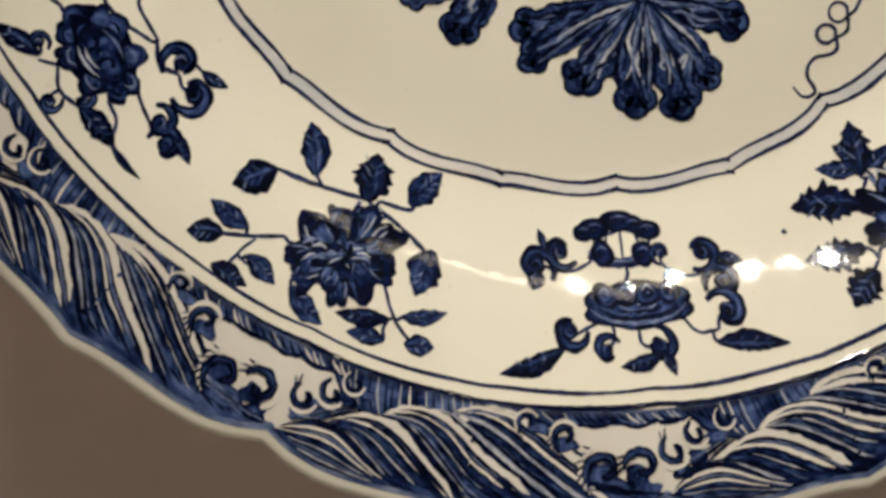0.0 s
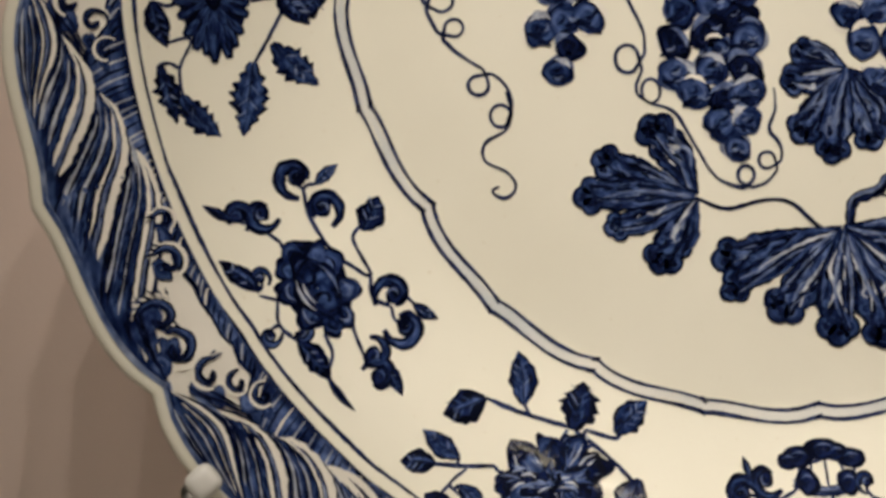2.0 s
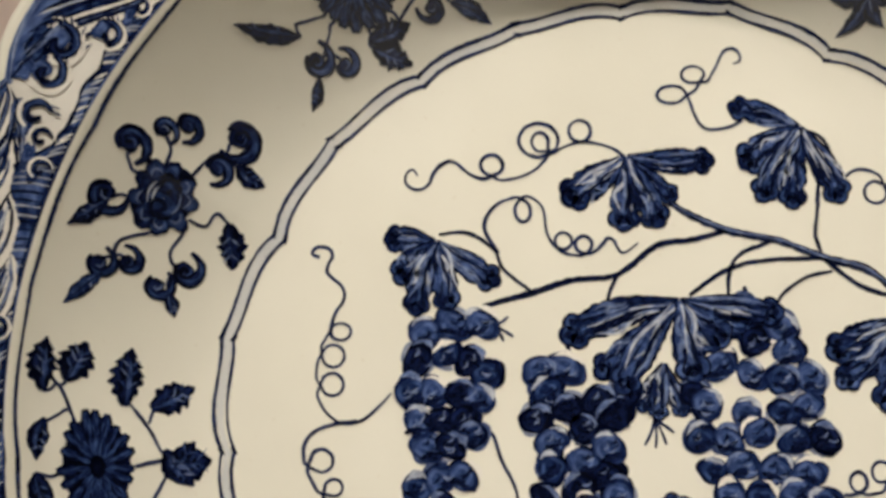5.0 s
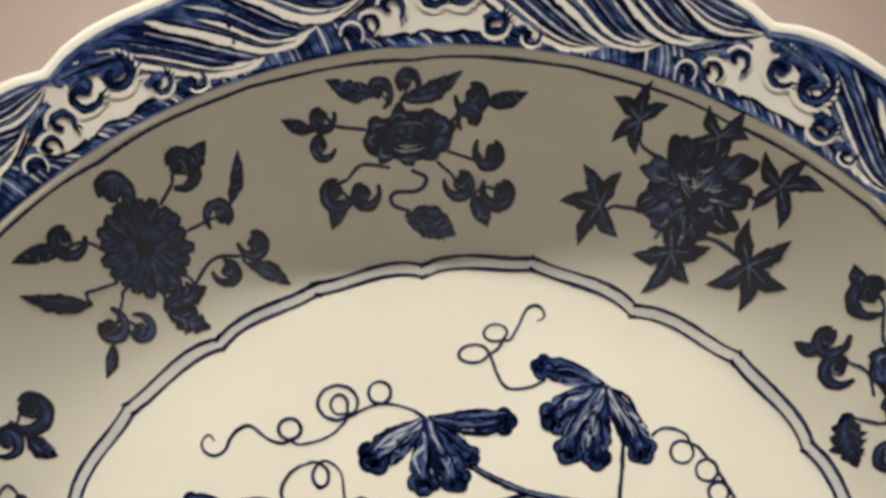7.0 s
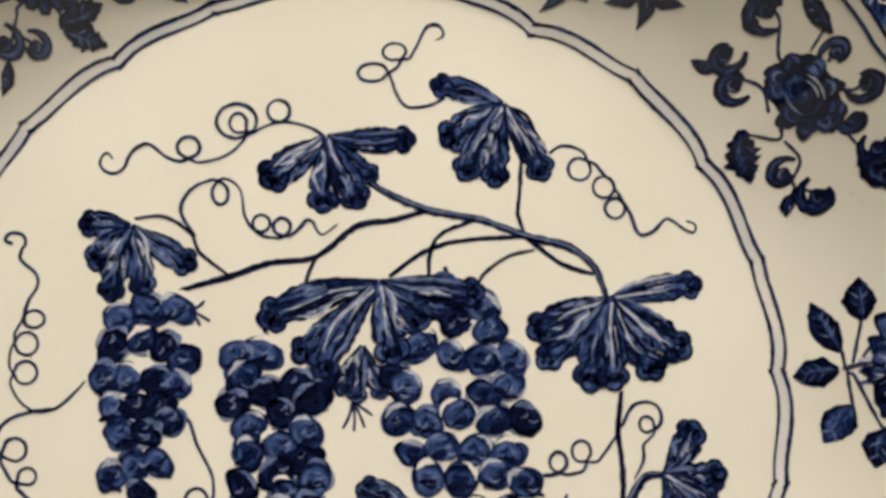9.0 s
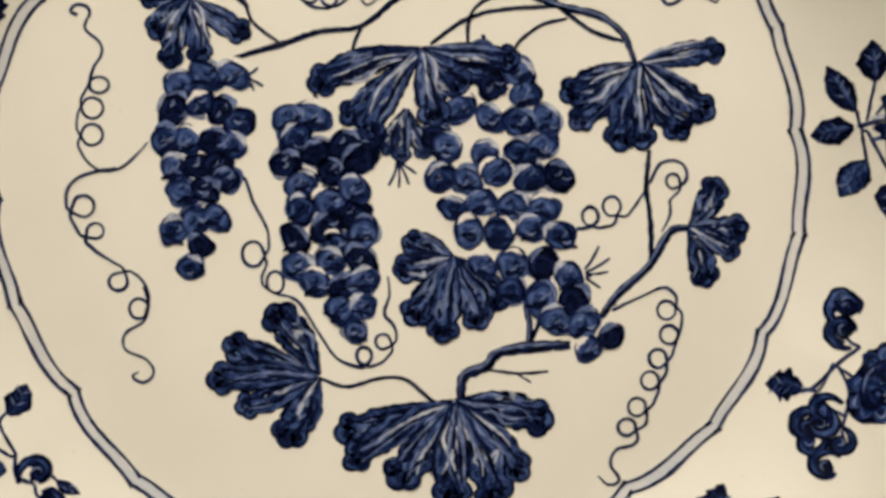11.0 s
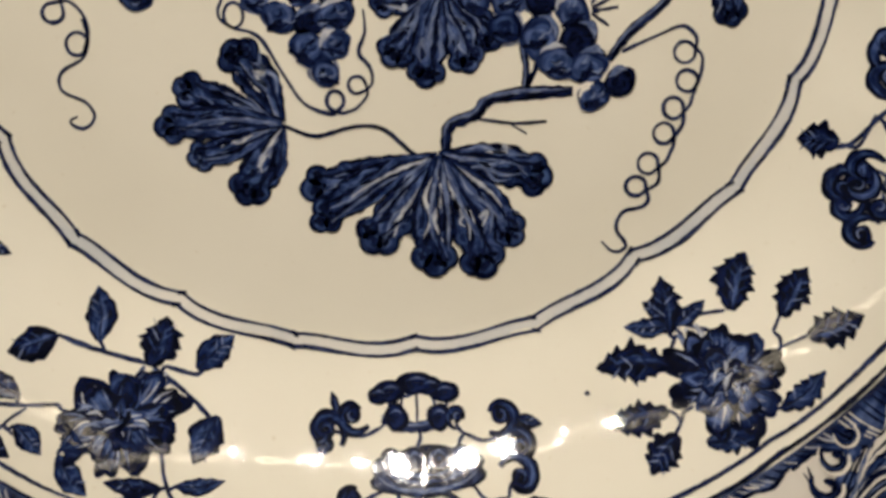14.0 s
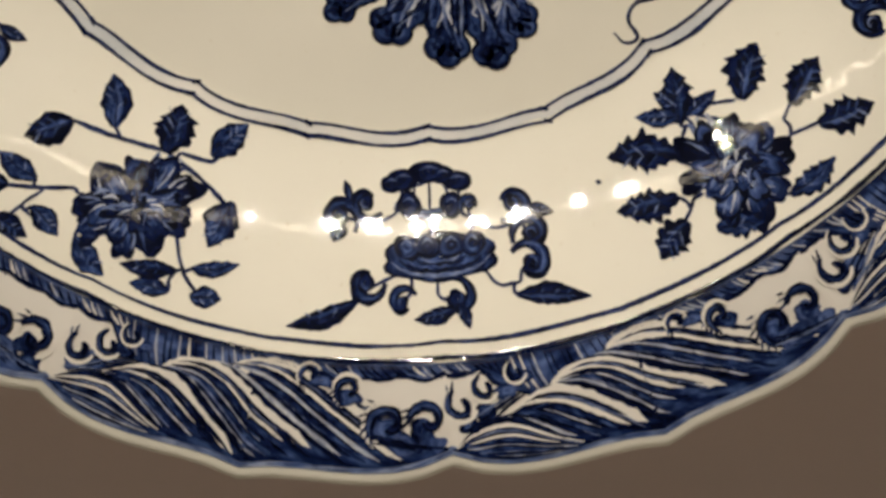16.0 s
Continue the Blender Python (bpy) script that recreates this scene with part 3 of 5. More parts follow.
    def vine_leaf(self, bx, bz, lobes, pale=I_PALE):
        m = self.own
        order = sorted(range(len(lobes)), key=lambda k: -abs(k - (len(lobes) - 1) / 2))
        for turn_no, k in enumerate(order):
            tx, tz, w = lobes[k]
            base_layer = 2 + 0.9 * turn_no
            dx, dz, w = (tx - bx) * 1.0, (tz - bz) * 1.0, w * 0.97
            d = math.hypot(dx, dz)
            side = (k - (len(lobes) - 1) / 2) / len(lobes)
            bend = 0.05 * side + random.uniform(-0.05, 0.05)

            def at(t, off=0.0):
                q = bend * 4 * t * (1 - t) + off * w / d
                return (bx + dx * t - dz * q, bz + dz * t + dx * q)

            spine = [at(t) for t in (0, 0.25, 0.5, 0.75, 0.92)]
            shape = [0.16, 0.42, 0.74, 0.94, 0.96, 0.7]
            knobs = [(at(0.97, -0.27), w * 0.28), (at(1.03, 0.02), w * 0.31), (at(0.96, 0.28), w * 0.28), (at(0.72, 0.31), w * 0.22), (at(0.74, -0.31), w * 0.22)]
            m.mark(spine, [w * q + 1.0 for q in shape], I_DARK, base_layer, 0.05)
            for where, size in knobs:
                m.blob(*where, size + 0.4, size + 0.35, I_DARK, base_layer, 0, 0.05)
            flesh = random.choice((I_BLUE, I_MID, I_MID))
            m.mark(spine, [w * q * 0.92 for q in shape], flesh, base_layer + 0.2, 0.06)
            for where, size in knobs:
                m.blob(*where, size * 0.93, size * 0.9, random.choice((I_BLUE, flesh)), base_layer + 0.25, 0, 0.05)
            for off in (-0.22, 0.2):
                m.mark([at(0.12, off * 0.3), at(0.5, off), at(0.75, off * 0.7), at(1.0, off * 1.5)], [0.3, w * 0.10, w * 0.2, w * 0.16, 0.4], I_DARK, base_layer + 0.35, 0.4)
            for where, size in knobs[:3]:
                m.blob(where[0] + random.uniform(-0.5, 0.5), where[1] + random.uniform(-0.5, 0.5), size * 0.46, size * 0.3, I_DARK, base_layer + 0.4, random.random() * 3, 0.35)
            m.mark([at(0.04, 0.03), at(0.30, random.uniform(-0.1, 0.1)), at(0.58, random.uniform(-0.16, 0.16)), at(random.uniform(0.7, 0.9), random.uniform(-0.1, 0.1))], [0.8, w * 0.10, w * 0.09, 0.2], random.choice((pale, I_WASH, I_WASH)), base_layer + 0.62, 0.35)
            m.mark([at(0.10, 0.12), at(0.40, 0.07), at(0.66, 0.17), at(0.95, 0.10)], [0.3, 0.9, 1.0, 0.4], I_DARK, base_layer + 0.64, 0.35)
            # broad strands of thin and thick colour, fanning from the stalk
            for off in (-0.36, -0.2, 0.03, 0.2, 0.37):
                lean = off + random.uniform(-0.05, 0.05)
                ink = random.choice((I_MID, I_WASH, I_MID, I_WASH, I_BLUE))
                t1 = random.uniform(0.72, 0.98)
                t0, sway = random.choice((0.06, 0.2, 0.34, 0.45)), random.uniform(-0.16, 0.16)
                path = [at(t0, lean * (0.3 + t0)), at(t0 + 0.3 * (t1 - t0), lean * 0.8 + sway), at(t0 + 0.65 * (t1 - t0), lean - sway * 0.8), at(t1, lean * 1.15 + sway)]
                wide = w * random.uniform(0.09, 0.17)
                m.mark(path, [0.4, wide, wide * 1.1, wide * 0.7, 0.2], ink, base_layer + 0.5, 0.3)
                if random.random() < 0.4:
                    side_path = [at(t0, lean * 0.5 + 0.04), at(t0 + 0.2, lean * 0.8 + 0.07 + sway), at(0.6, lean + 0.1 - sway), at(t1 * 0.9, lean + 0.1 + sway)]
                    m.mark(side_path, [0.2, 1.2, 1.1, 0.2], random.choice((pale, I_WASH)), base_layer + 0.55, 0.3)
                if random.random() < 0.35:
                    dark_path = [at(0.3, lean * 0.7 - 0.06), at(0.55, lean - 0.07), at(0.85, lean - 0.05)]
                    m.mark(dark_path, [0.2, 1.1, 1.6, 0.4], I_DARK, base_layer + 0.58, 0.4)

    def grapes(self, places, heaped=()):
        x, z = max(places, key=lambda q: q[1])
        self.own.mark([(x, z), (x + 1.5, z + 4), (x + 1, z + 7)], [2.0, 1.6, 1.2], I_DARK, 1)
        for k, (x, z) in enumerate(places):
            m = self.piece("grape")
            small = 0.82 if k >= len(places) - 2 else 0.97
            m.blob(x, z + 0.2, 5.7 * small, 5.5 * small, random.choice((I_WASH, I_PALE, I_BARE)), 1 + 0.04 * k, 0, 0.12)
            r = random.uniform(4.95, 5.65) * small
            rx, rz, turn = r * random.uniform(1.02, 1.25), r * random.uniform(0.80, 0.96), random.uniform(-1.3, 1.3)
            low = 2.6 + 0.10 * k
            heavy = random.random() < 0.22 or k in heaped
            flesh = I_DARK if heavy else random.choice((I_BLUE, I_MID, I_MID))
            m.blob(x, z, rx, rz, I_DARK if heavy or random.random() < 0.3 else I_BLUE, low, turn, 0.10)
            m.blob(x + random.uniform(-0.4, 0.4), z + random.uniform(-0.5, 0.2), rx * 0.94, rz * 0.92, flesh, low + 1.0, turn, 0.14)
            c, q = math.cos(turn), math.sin(turn)
            m.blob(x + random.uniform(-0.3, 0.3) * r, z - random.uniform(0.40, 0.55) * r, 0.62 * r, 0.24 * r, I_DARK, low + 1.2, random.uniform(-0.5, 0.5), 0.5)
            for _ in range(4):
                u, v, a = random.uniform(-0.5, 0.3) * r, random.uniform(-0.45, 0.25) * r, random.uniform(-0.8, 0.8)
                m.mark([(x + u, z + v), (x + u + 0.35 * r * math.cos(a), z + v + 0.3 * r * math.sin(a)), (x + u + 0.6 * r * math.cos(a + 0.5), z + v + 0.5 * r * math.sin(a + 0.5))],
                       [0.2, random.uniform(0.5, 1.4), 0.2], random.choice((I_DARK, I_DARK, I_WASH)), low + 1.35, 0.4)
            a0 = random.choice((0.7, 1.2, 1.9, 2.4, 1.5)) - turn
            if random.random() < 0.85:
                near, wide = random.uniform(0.82, 0.96), random.uniform(1.1, 2.2)
                arc = [(x + rx * near * math.cos(a0 + t) * c - rz * near * math.sin(a0 + t) * q, z + rx * near * math.cos(a0 + t) * q + rz * near * math.sin(a0 + t) * c)
                       for t in (-0.9, -0.35, 0.25, random.uniform(0.5, 1.1))]
                m.mark(arc, [0.1, wide * 1.15, wide * 0.85, 0.1], I_WASH if heavy else random.choice((I_PALE, I_BARE, I_PALE, I_WASH)), low + 1.6, 0.4)

    def done(self):
        self.coil()
        if not self.own.faces:
            first = self.pieces.pop(0)
            self.own = first[1]
        ob = self.own.build(self.name, dish, Paint.LABELS.get(self.name, self.name.replace("_spray", "").replace("_", " ") + " painted in cobalt blue"))
        for name, m in self.pieces:
            m.build(name, ob)



# ---- the painted vine and the twelve sprays (millimetres from the centre) ----
p = Paint("vine_leaf", 1)
p.vine_leaf(-32.0, -65.1, [(-43.0, -44.7, 11.1), (-57.7, -53.3, 9.5), (-63.3, -63.1, 9.9), (-55.8, -72.6, 7.9), (-42.9, -83.0, 11.1)])

p.done()
p = Paint("vine_leaf", 2)
p.vine_leaf(10.8, -77.6, [(-23.8, -83.7, 11.2), (-22.5, -92.3, 9.6), (-8.7, -99.1, 12.0), (7.5, -106.7, 12.0), (21.0, -108.2, 12.0), (29.6, -100.9, 9.6), (38.2, -85.3, 11.2)])

p.done()
p = Paint("vine_leaf", 3)
p.vine_leaf(14.7, -31.6, [(1.4, -25.2, 8.0), (-1.9, -33.4, 8.7), (0.5, -48.4, 9.9), (9.1, -54.6, 9.9), (21.0, -51.7, 9.5), (27.8, -46.2, 9.5)])

p.done()
p = Paint("vine_leaf", 4)
p.vine_leaf(91.9, -28.5, [(101.8, -15.7, 8.8), (107.9, -29.8, 8.8), (104.9, -36.8, 7.2), (95.4, -44.8, 8.8)])

p.done()
p = Paint("vine_leaf", 5)
p.vine_leaf(-63.0, 59.3, [(-75.8, 61.3, 7.6), (-73.6, 50.0, 9.0), (-70.3, 40.1, 7.6), (-60.7, 41.0, 7.6), (-47.0, 47.0, 8.0)])

p.done()
p = Paint("vine_leaf", 6)
p.vine_leaf(-2.1, 82.3, [(-20.1, 71.3, 10.1), (-4.7, 62.6, 9.1), (5.4, 62.7, 8.5), (10.4, 69.7, 6.1), (22.0, 79.9, 7.7)])

p.done()
p = Paint("vine_leaf", 7)
p.vine_leaf(52.7, 88.6, [(33.6, 96.1, 7.2), (35.6, 79.5, 9.8), (39.4, 69.0, 8.2), (48.3, 66.3, 8.2), (62.7, 67.3, 8.6)])

p.done()
p = Paint("vine_leaf", 8)
p.vine_leaf(10.3, 36.5, [(-23.4, 29.0, 10.1), (-14.3, 17.3, 9.1), (-8.7, 12.8, 9.1), (12.6, 15.1, 10.1), (21.4, 24.5, 10.1), (38.8, 31.3, 8.5), (31.7, 26.8, 10.1)])

p.done()
p = Paint("vine_leaf", 9)
p.vine_leaf(80.4, 26.0, [(57.3, 18.7, 9.3), (59.1, 9.4, 8.1), (72.1, 2.4, 10.6), (79.1, 1.8, 8.9), (91.5, 3.8, 9.3), (100.2, 9.2, 9.7), (105.8, 28.6, 8.1)])

p.done()
p = Paint("vine_leaf", 10)
p.vine_leaf(3.8, 17.9, [(-3.7, 5.4, 5.2), (0.9, 3.0, 5.6), (8.2, 3.4, 5.2)])

p.done()
p = Paint("grape_bunch", 11)
p.grapes([(-67.4, 31.5), (-59.4, 33.8), (-50.6, 33.6), (-70.5, 23.8), (-62.0, 25.0), (-55.2, 22.4), (-49.9, 17.9), (-73.7, 14.1), (-66.8, 13.5), (-59.0, 12.8), (-53.0, 11.2), (-71.6, 4.9), (-64.7, 5.3), (-58.1, 4.7), (-55.9, 0.1), (-69.5, -3.2), (-62.6, -2.8), (-73.7, -14.7), (-66.7, -12.4), (-59.7, -12.0), (-65.4, -20.4), (-69.3, -27.0)])

p.done()
p = Paint("grape_bunch", 12)
p.grapes([(-34.2, 17.8), (-26.2, 18.2), (-32.7, 11.7), (-36.3, 3.6), (-26.2, 6.2), (-17.1, 7.5), (-21.7, -0.2), (-12.4, 3.1), (-8.9, 9.8), (-31.9, -3.3), (-15.2, -6.7), (-32.5, -11.3), (-23.4, -10.0), (-16.4, -14.6), (-35.2, -21.0), (-25.1, -18.2), (-13.7, -20.4), (-22.6, -24.0), (-34.9, -29.9), (-24.9, -28.8), (-15.1, -29.6), (-29.8, -35.3), (-20.6, -37.0), (-15.0, -36.5), (-23.2, -44.7), (-15.6, -44.4), (-18.8, -52.0)], (3, 4, 5, 6, 7, 8))

p.done()
p = Paint("grape_bunch", 13)
p.grapes([(20.7, 16.5), (12.6, 8.1), (29.6, 33.0), (37.4, 29.4), (32.4, 23.3), (40.8, 27.1), (42.6, 19.8), (48.5, 10.3), (30.5, 12.7), (39.8, 11.0), (15.7, 4.8), (28.1, 0.8), (39.5, 0.5), (46.7, 2.4), (12.9, -5.0), (21.8, -6.7), (31.0, -4.8), (41.8, -7.7), (50.9, -8.0), (16.0, -15.6), (25.5, -14.4), (35.0, -16.2), (44.9, -18.0), (20.4, -23.2), (30.3, -24.4), (40.8, -23.7), (49.2, -26.9), (23.8, -34.8), (33.4, -35.0), (43.4, -35.8), (51.0, -40.1), (32.3, -43.5), (41.4, -46.8), (52.3, -48.5), (46.2, -54.0), (54.6, -55.9), (63.2, -61.0), (55.3, -64.3)])

p.done()
p = Paint("vine_branch", 14)
p.stem(2.6, (7.0, 69.9), (14.6, 64.1), (27.2, 57.6), (43.1, 53.3), (56.8, 47.2), (68.7, 43.2), (76.2, 36.5), (79.4, 26.5), dark=True)
p.stem(2.0, (27.2, 57.6), (15.9, 55.4), (4.7, 54.2), (-8.0, 46.0), (-22.1, 45.1), (-34.4, 42.0), (-48.5, 39.0), (-54.7, 36.1), dark=True)
p.stem(1.2, (-34.4, 42.0), (-42.8, 49.7), (-45.3, 56.0), (-52.9, 61.6), (-61.8, 61.7), dark=True)
p.stem(1.4, (-8.0, 46.0), (-11.1, 40.2), (-12.6, 34.2), dark=True)
p.stem(1.4, (41.1, 53.5), (30.7, 50.2), (26.5, 44.4), (25.4, 36.0), dark=True)
p.stem(1.6, (55.8, 47.3), (38.6, 47.6), (26.2, 45.5), (13.5, 38.3), dark=True)
p.stem(1.2, (58.5, 43.0), (50.2, 41.6), (42.7, 37.1), (40.4, 33.6), dark=True)
p.stem(1.6, (55.8, 47.3), (66.2, 38.3), (76.0, 34.1), dark=True)
p.stem(1.4, (57.0, 71.8), (55.7, 62.6), (54.4, 54.5), (55.9, 48.3), dark=True)
p.stem(1.2, (52.3, 88.6), (60.1, 83.9), (63.1, 71.9), dark=True)
p.stem(3.8, (12.9, -76.7), (14.7, -69.4), (22.1, -66.9), (25.9, -63.2), (35.6, -62.1), (49.7, -62.5), dark=True)
p.stem(2.2, (36.1, -62.2), (37.2, -55.0), (36.3, -47.0), dark=True)
p.stem(1.6, (37.1, -60.2), (39.9, -55.3), (41.4, -50.9), dark=True)
p.stem(1.0, (22.8, -68.2), (33.0, -70.2), (41.8, -70.3), dark=True)
p.stem(0.6, (31.4, -70.1), (36.0, -73.4), dark=True)
p.stem(1.3, (-31.3, -65.9), (-22.9, -69.4), (-11.5, -67.6), (-3.7, -69.1), (3.7, -76.2), (9.1, -78.6), dark=True)
p.stem(2.9, (60.3, -54.6), (67.1, -47.2), (77.3, -39.6), (85.4, -29.1), (91.9, -28.2), dark=True)
p.stem(1.9, (81.2, -2.0), (79.1, -13.8), (79.3, -26.6), (78.2, -38.5), dark=True)

p.done()
p = Paint("tendril", 15)
p.stem(1.3, (-2.7, 82.3), (-6.9, 85.7), (-15.8, 88.0), (-25.1, 85.0), (-31.5, 79.7), (-39.7, 77.5), (-49.6, 79.0), (-56.2, 84.2), (-61.4, 81.9), (-64.3, 77.0), (-68.8, 76.1), (-71.1, 79.6), (-68.9, 82.5), (-67.1, 80.3))
p.loop(-16.1, 91.5, 3.4, 3.4)
p.loop(-29.1, 89.3, 6.1, 5.3)
p.loop(-28.6, 88.7, 2.6, 3.0)
p.loop(-44.1, 82.3, 3.4, 3.2)

p.done()
p = Paint("tendril", 16)
p.stem(1.3, (35.1, 92.0), (30.3, 90.0), (23.2, 90.0), (20.1, 94.9), (19.3, 101.0), (24.0, 103.9), (27.9, 109.0), (31.0, 114.2), (34.6, 114.9), (36.4, 111.7), (33.7, 110.1))
p.loop(13.5, 101.4, 4.6, 2.8)
p.loop(20.7, 107.4, 3.6, 2.7)

p.done()
p = Paint("tendril", 17)
p.stem(1.3, (-44.0, 54.8), (-47.8, 63.2), (-43.3, 70.0), (-34.1, 71.8), (-29.4, 67.9), (-28.6, 59.8), (-24.4, 54.0), (-17.5, 52.6), (-13.0, 54.5), (-9.1, 57.7), (-6.1, 52.6), (-0.8, 55.4))
p.loop(-35.6, 67.4, 2.4, 3.4)
p.loop(-23.8, 57.4, 2.6, 2.6)
p.loop(-17.7, 55.9, 2.6, 2.6)

p.done()
p = Paint("tendril", 18)
p.stem(1.3, (65.6, 72.2), (69.5, 74.4), (75.5, 72.5), (81.0, 65.9), (85.8, 58.3), (88.9, 52.0), (91.0, 45.4), (95.5, 45.9), (100.0, 49.5), (104.2, 46.7), (107.7, 44.4), (108.8, 47.4), (106.0, 48.2))
p.loop(74.5, 66.8, 3.5, 3.5)
p.loop(81.5, 60.7, 3.3, 3.3)
p.loop(84.4, 53.9, 3.1, 3.1)

p.done()
p = Paint("tendril", 19)
p.stem(1.3, (-98.5, 56.8), (-100.8, 58.3), (-98.3, 60.2), (-94.4, 57.9), (-96.6, 52.4), (-92.3, 47.5), (-91.9, 43.5), (-94.8, 39.4), (-96.9, 34.0), (-100.3, 27.7), (-101.8, 17.6), (-100.0, 10.7), (-94.9, 6.1), (-88.4, 6.7), (-82.2, 11.4), (-79.5, 14.1))
p.loop(-93.5, 33.7, 3.1, 2.6)
p.loop(-96.2, 26.5, 3.4, 3.4)
p.loop(-97.0, 17.9, 3.4, 3.4)

p.done()
p = Paint("tendril", 20)
p.stem(1.3, (-90.1, 6.3), (-96.9, 6.0), (-103.8, 3.7), (-106.8, -1.5), (-105.0, -10.0), (-99.8, -18.2), (-91.8, -24.6), (-85.3, -29.2), (-83.2, -35.6), (-85.2, -42.2))
p.stem(1.3, (-84.5, -31.9), (-83.5, -37.2), (-85.2, -42.8), (-91.5, -46.2), (-91.8, -51.4), (-85.5, -55.1), (-83.5, -59.6), (-86.9, -62.3), (-90.4, -60.3), (-88.2, -58.8))
p.loop(-101.5, -4.7, 3.4, 3.4)
p.loop(-98.4, -12.9, 2.7, 2.5)
p.loop(-92.4, -29.7, 3.0, 2.8)
p.loop(-86.6, -38.8, 3.0, 3.2)

p.done()
p = Paint("tendril", 21)
p.stem(1.3, (-56.3, 1.9), (-50.1, 0.1), (-47.7, -8.0), (-43.8, -17.9), (-44.9, -27.3), (-47.1, -33.5), (-43.9, -37.3), (-36.3, -40.8), (-30.8, -50.8), (-25.2, -60.1), (-17.6, -63.6), (-10.3, -62.2), (-6.1, -56.1), (-6.2, -51.6), (-9.0, -47.1), (-6.9, -41.7), (-6.8, -35.3))
p.loop(-49.1, -24.6, 3.5, 4.0)
p.loop(-42.8, -34.2, 2.7, 3.5)
p.loop(-16.6, -60.0, 2.4, 2.7)
p.loop(-10.2, -56.1, 2.4, 2.4)

p.done()
p = Paint("tendril", 22)
p.stem(1.3, (64.2, -52.6), (73.3, -49.3), (81.6, -46.8), (85.3, -50.3), (86.5, -57.7), (83.6, -65.4), (79.3, -74.7), (73.6, -85.5), (67.9, -95.4), (61.3, -97.3), (59.0, -101.9), (61.5, -106.6), (58.0, -108.4), (54.7, -105.1))
p.loop(81.8, -54.1, 3.0, 3.0)
p.loop(81.9, -62.1, 3.0, 3.0)
p.loop(77.5, -69.4, 2.9, 3.0)
p.loop(74.3, -76.2, 2.9, 2.9)
p.loop(69.3, -84.3, 2.9, 2.9)
p.loop(65.4, -90.4, 2.9, 2.7)

p.done()
p = Paint("tendril", 23)
p.stem(1.3, (55.2, -25.4), (64.0, -25.7), (70.6, -23.5), (75.9, -18.4), (80.4, -12.3))
p.loop(60.0, -21.8, 2.6, 3.0)
p.loop(67.3, -19.2, 2.9, 3.2)

p.done()
p = Paint("tendril", 24)
p.stem(1.3, (80.3, -12.7), (84.5, -6.6), (90.5, -6.5), (92.7, -11.0), (89.7, -15.8), (86.2, -19.2), (86.1, -23.2), (82.7, -28.8))
p.loop(87.9, -12.7, 2.2, 2.4)

p.done()
p = Paint("bud_wisp", 25)
p.stem(0.95, (55.1, -40.3), (58.9, -36.2), (61.9, -31.6))
p.stem(0.95, (55.1, -40.3), (60.5, -38.3), (65.1, -35.8))
p.stem(0.95, (55.1, -40.3), (60.0, -40.5), (64.1, -40.1))
p.stem(0.95, (55.1, -40.3), (58.5, -43.0), (61.1, -45.1))
p.stem(0.95, (55.1, -40.3), (57.3, -40.9), (58.7, -40.9))

p.done()
p = Paint("bud_wisp", 26)
p.stem(0.95, (-0.5, 1.5), (-1.8, -2.8), (-4.0, -6.4))
p.stem(0.95, (-0.5, 1.5), (-0.2, -3.3), (-0.8, -7.5))
p.stem(0.95, (-0.5, 1.5), (1.5, -2.9), (2.6, -6.7))
p.stem(0.95, (-0.5, 1.5), (2.8, -1.2), (5.2, -3.2))

p.done()
p = Paint("bud_wisp", 27)
p.stem(0.95, (-47.0, 32.9), (-44.3, 33.7), (-42.5, 35.2))
p.stem(0.95, (-47.0, 32.9), (-43.8, 30.7), (-41.3, 29.0))
p.stem(0.95, (-47.0, 32.9), (-45.3, 30.0), (-44.4, 27.7))

p.done()
p = Paint("lotus_spray", 28)
p.flower("lotus", 1.0, -162.7, 16.4, 6.4)
p.stem(1.1, (-10.7, -150.8), (-15.6, -152.6), (-20.3, -152.0), (-24.9, -150.4))
p.stem(1.1, (11.2, -153.8), (17.3, -156.2), (24.5, -154.7))
p.stem(1.0, (13.0, -167.1), (16.5, -170.8), (22.3, -170.4))
p.stem(1.0, (-10.3, -166.1), (-17.5, -168.7), (-24.6, -172.3))
p.stem(1.0, (-0.4, -169.0), (-0.2, -172.5), (3.0, -174.1))
p.curl(-26.2, -150.6, 4.9)
p.curl(-18.4, -147.2, 4.3)
p.curl(21.9, -150.1, 4.6)
p.curl(26.5, -158.5, 4.8)
p.curl(25.6, -165.7, 4.9)
p.curl(10.3, -149.7, 2.8)
p.curl(-19.7, -167.8, 4.4)
p.curl(-10.1, -173.5, 3.5)
p.curl(4.7, -173.1, 4.1)
p.disc(-7.7, -141.9, 4.7, 3.1)
p.disc(-0.3, -140.1, 5.6, 3.1)
p.disc(7.4, -143.0, 4.1, 2.8)
p.disc(-6.6, -148.5, 3.4, 3.7)
p.disc(5.3, -149.4, 3.4, 3.7)
p.disc(-11.0, -142.6, 3.2, 2.6)
p.disc(3.5, -141.2, 3.4, 2.6)
p.stem(3.2, (-10.5, -148.4), (-5.0, -151.0), (0.5, -151.4), (5.5, -150.6), (9.5, -148.8))
p.stem(0.8, (-4.5, -143.0), (-5.2, -146.5), (-6.5, -149.8))
p.stem(0.8, (-0.5, -142.5), (-0.7, -147.0), (-0.9, -150.5))
p.stem(0.8, (3.5, -143.0), (4.4, -146.5), (4.8, -149.8))
p.leaf(-22.3, -172.2, -40.8, -176.3, 4.4)
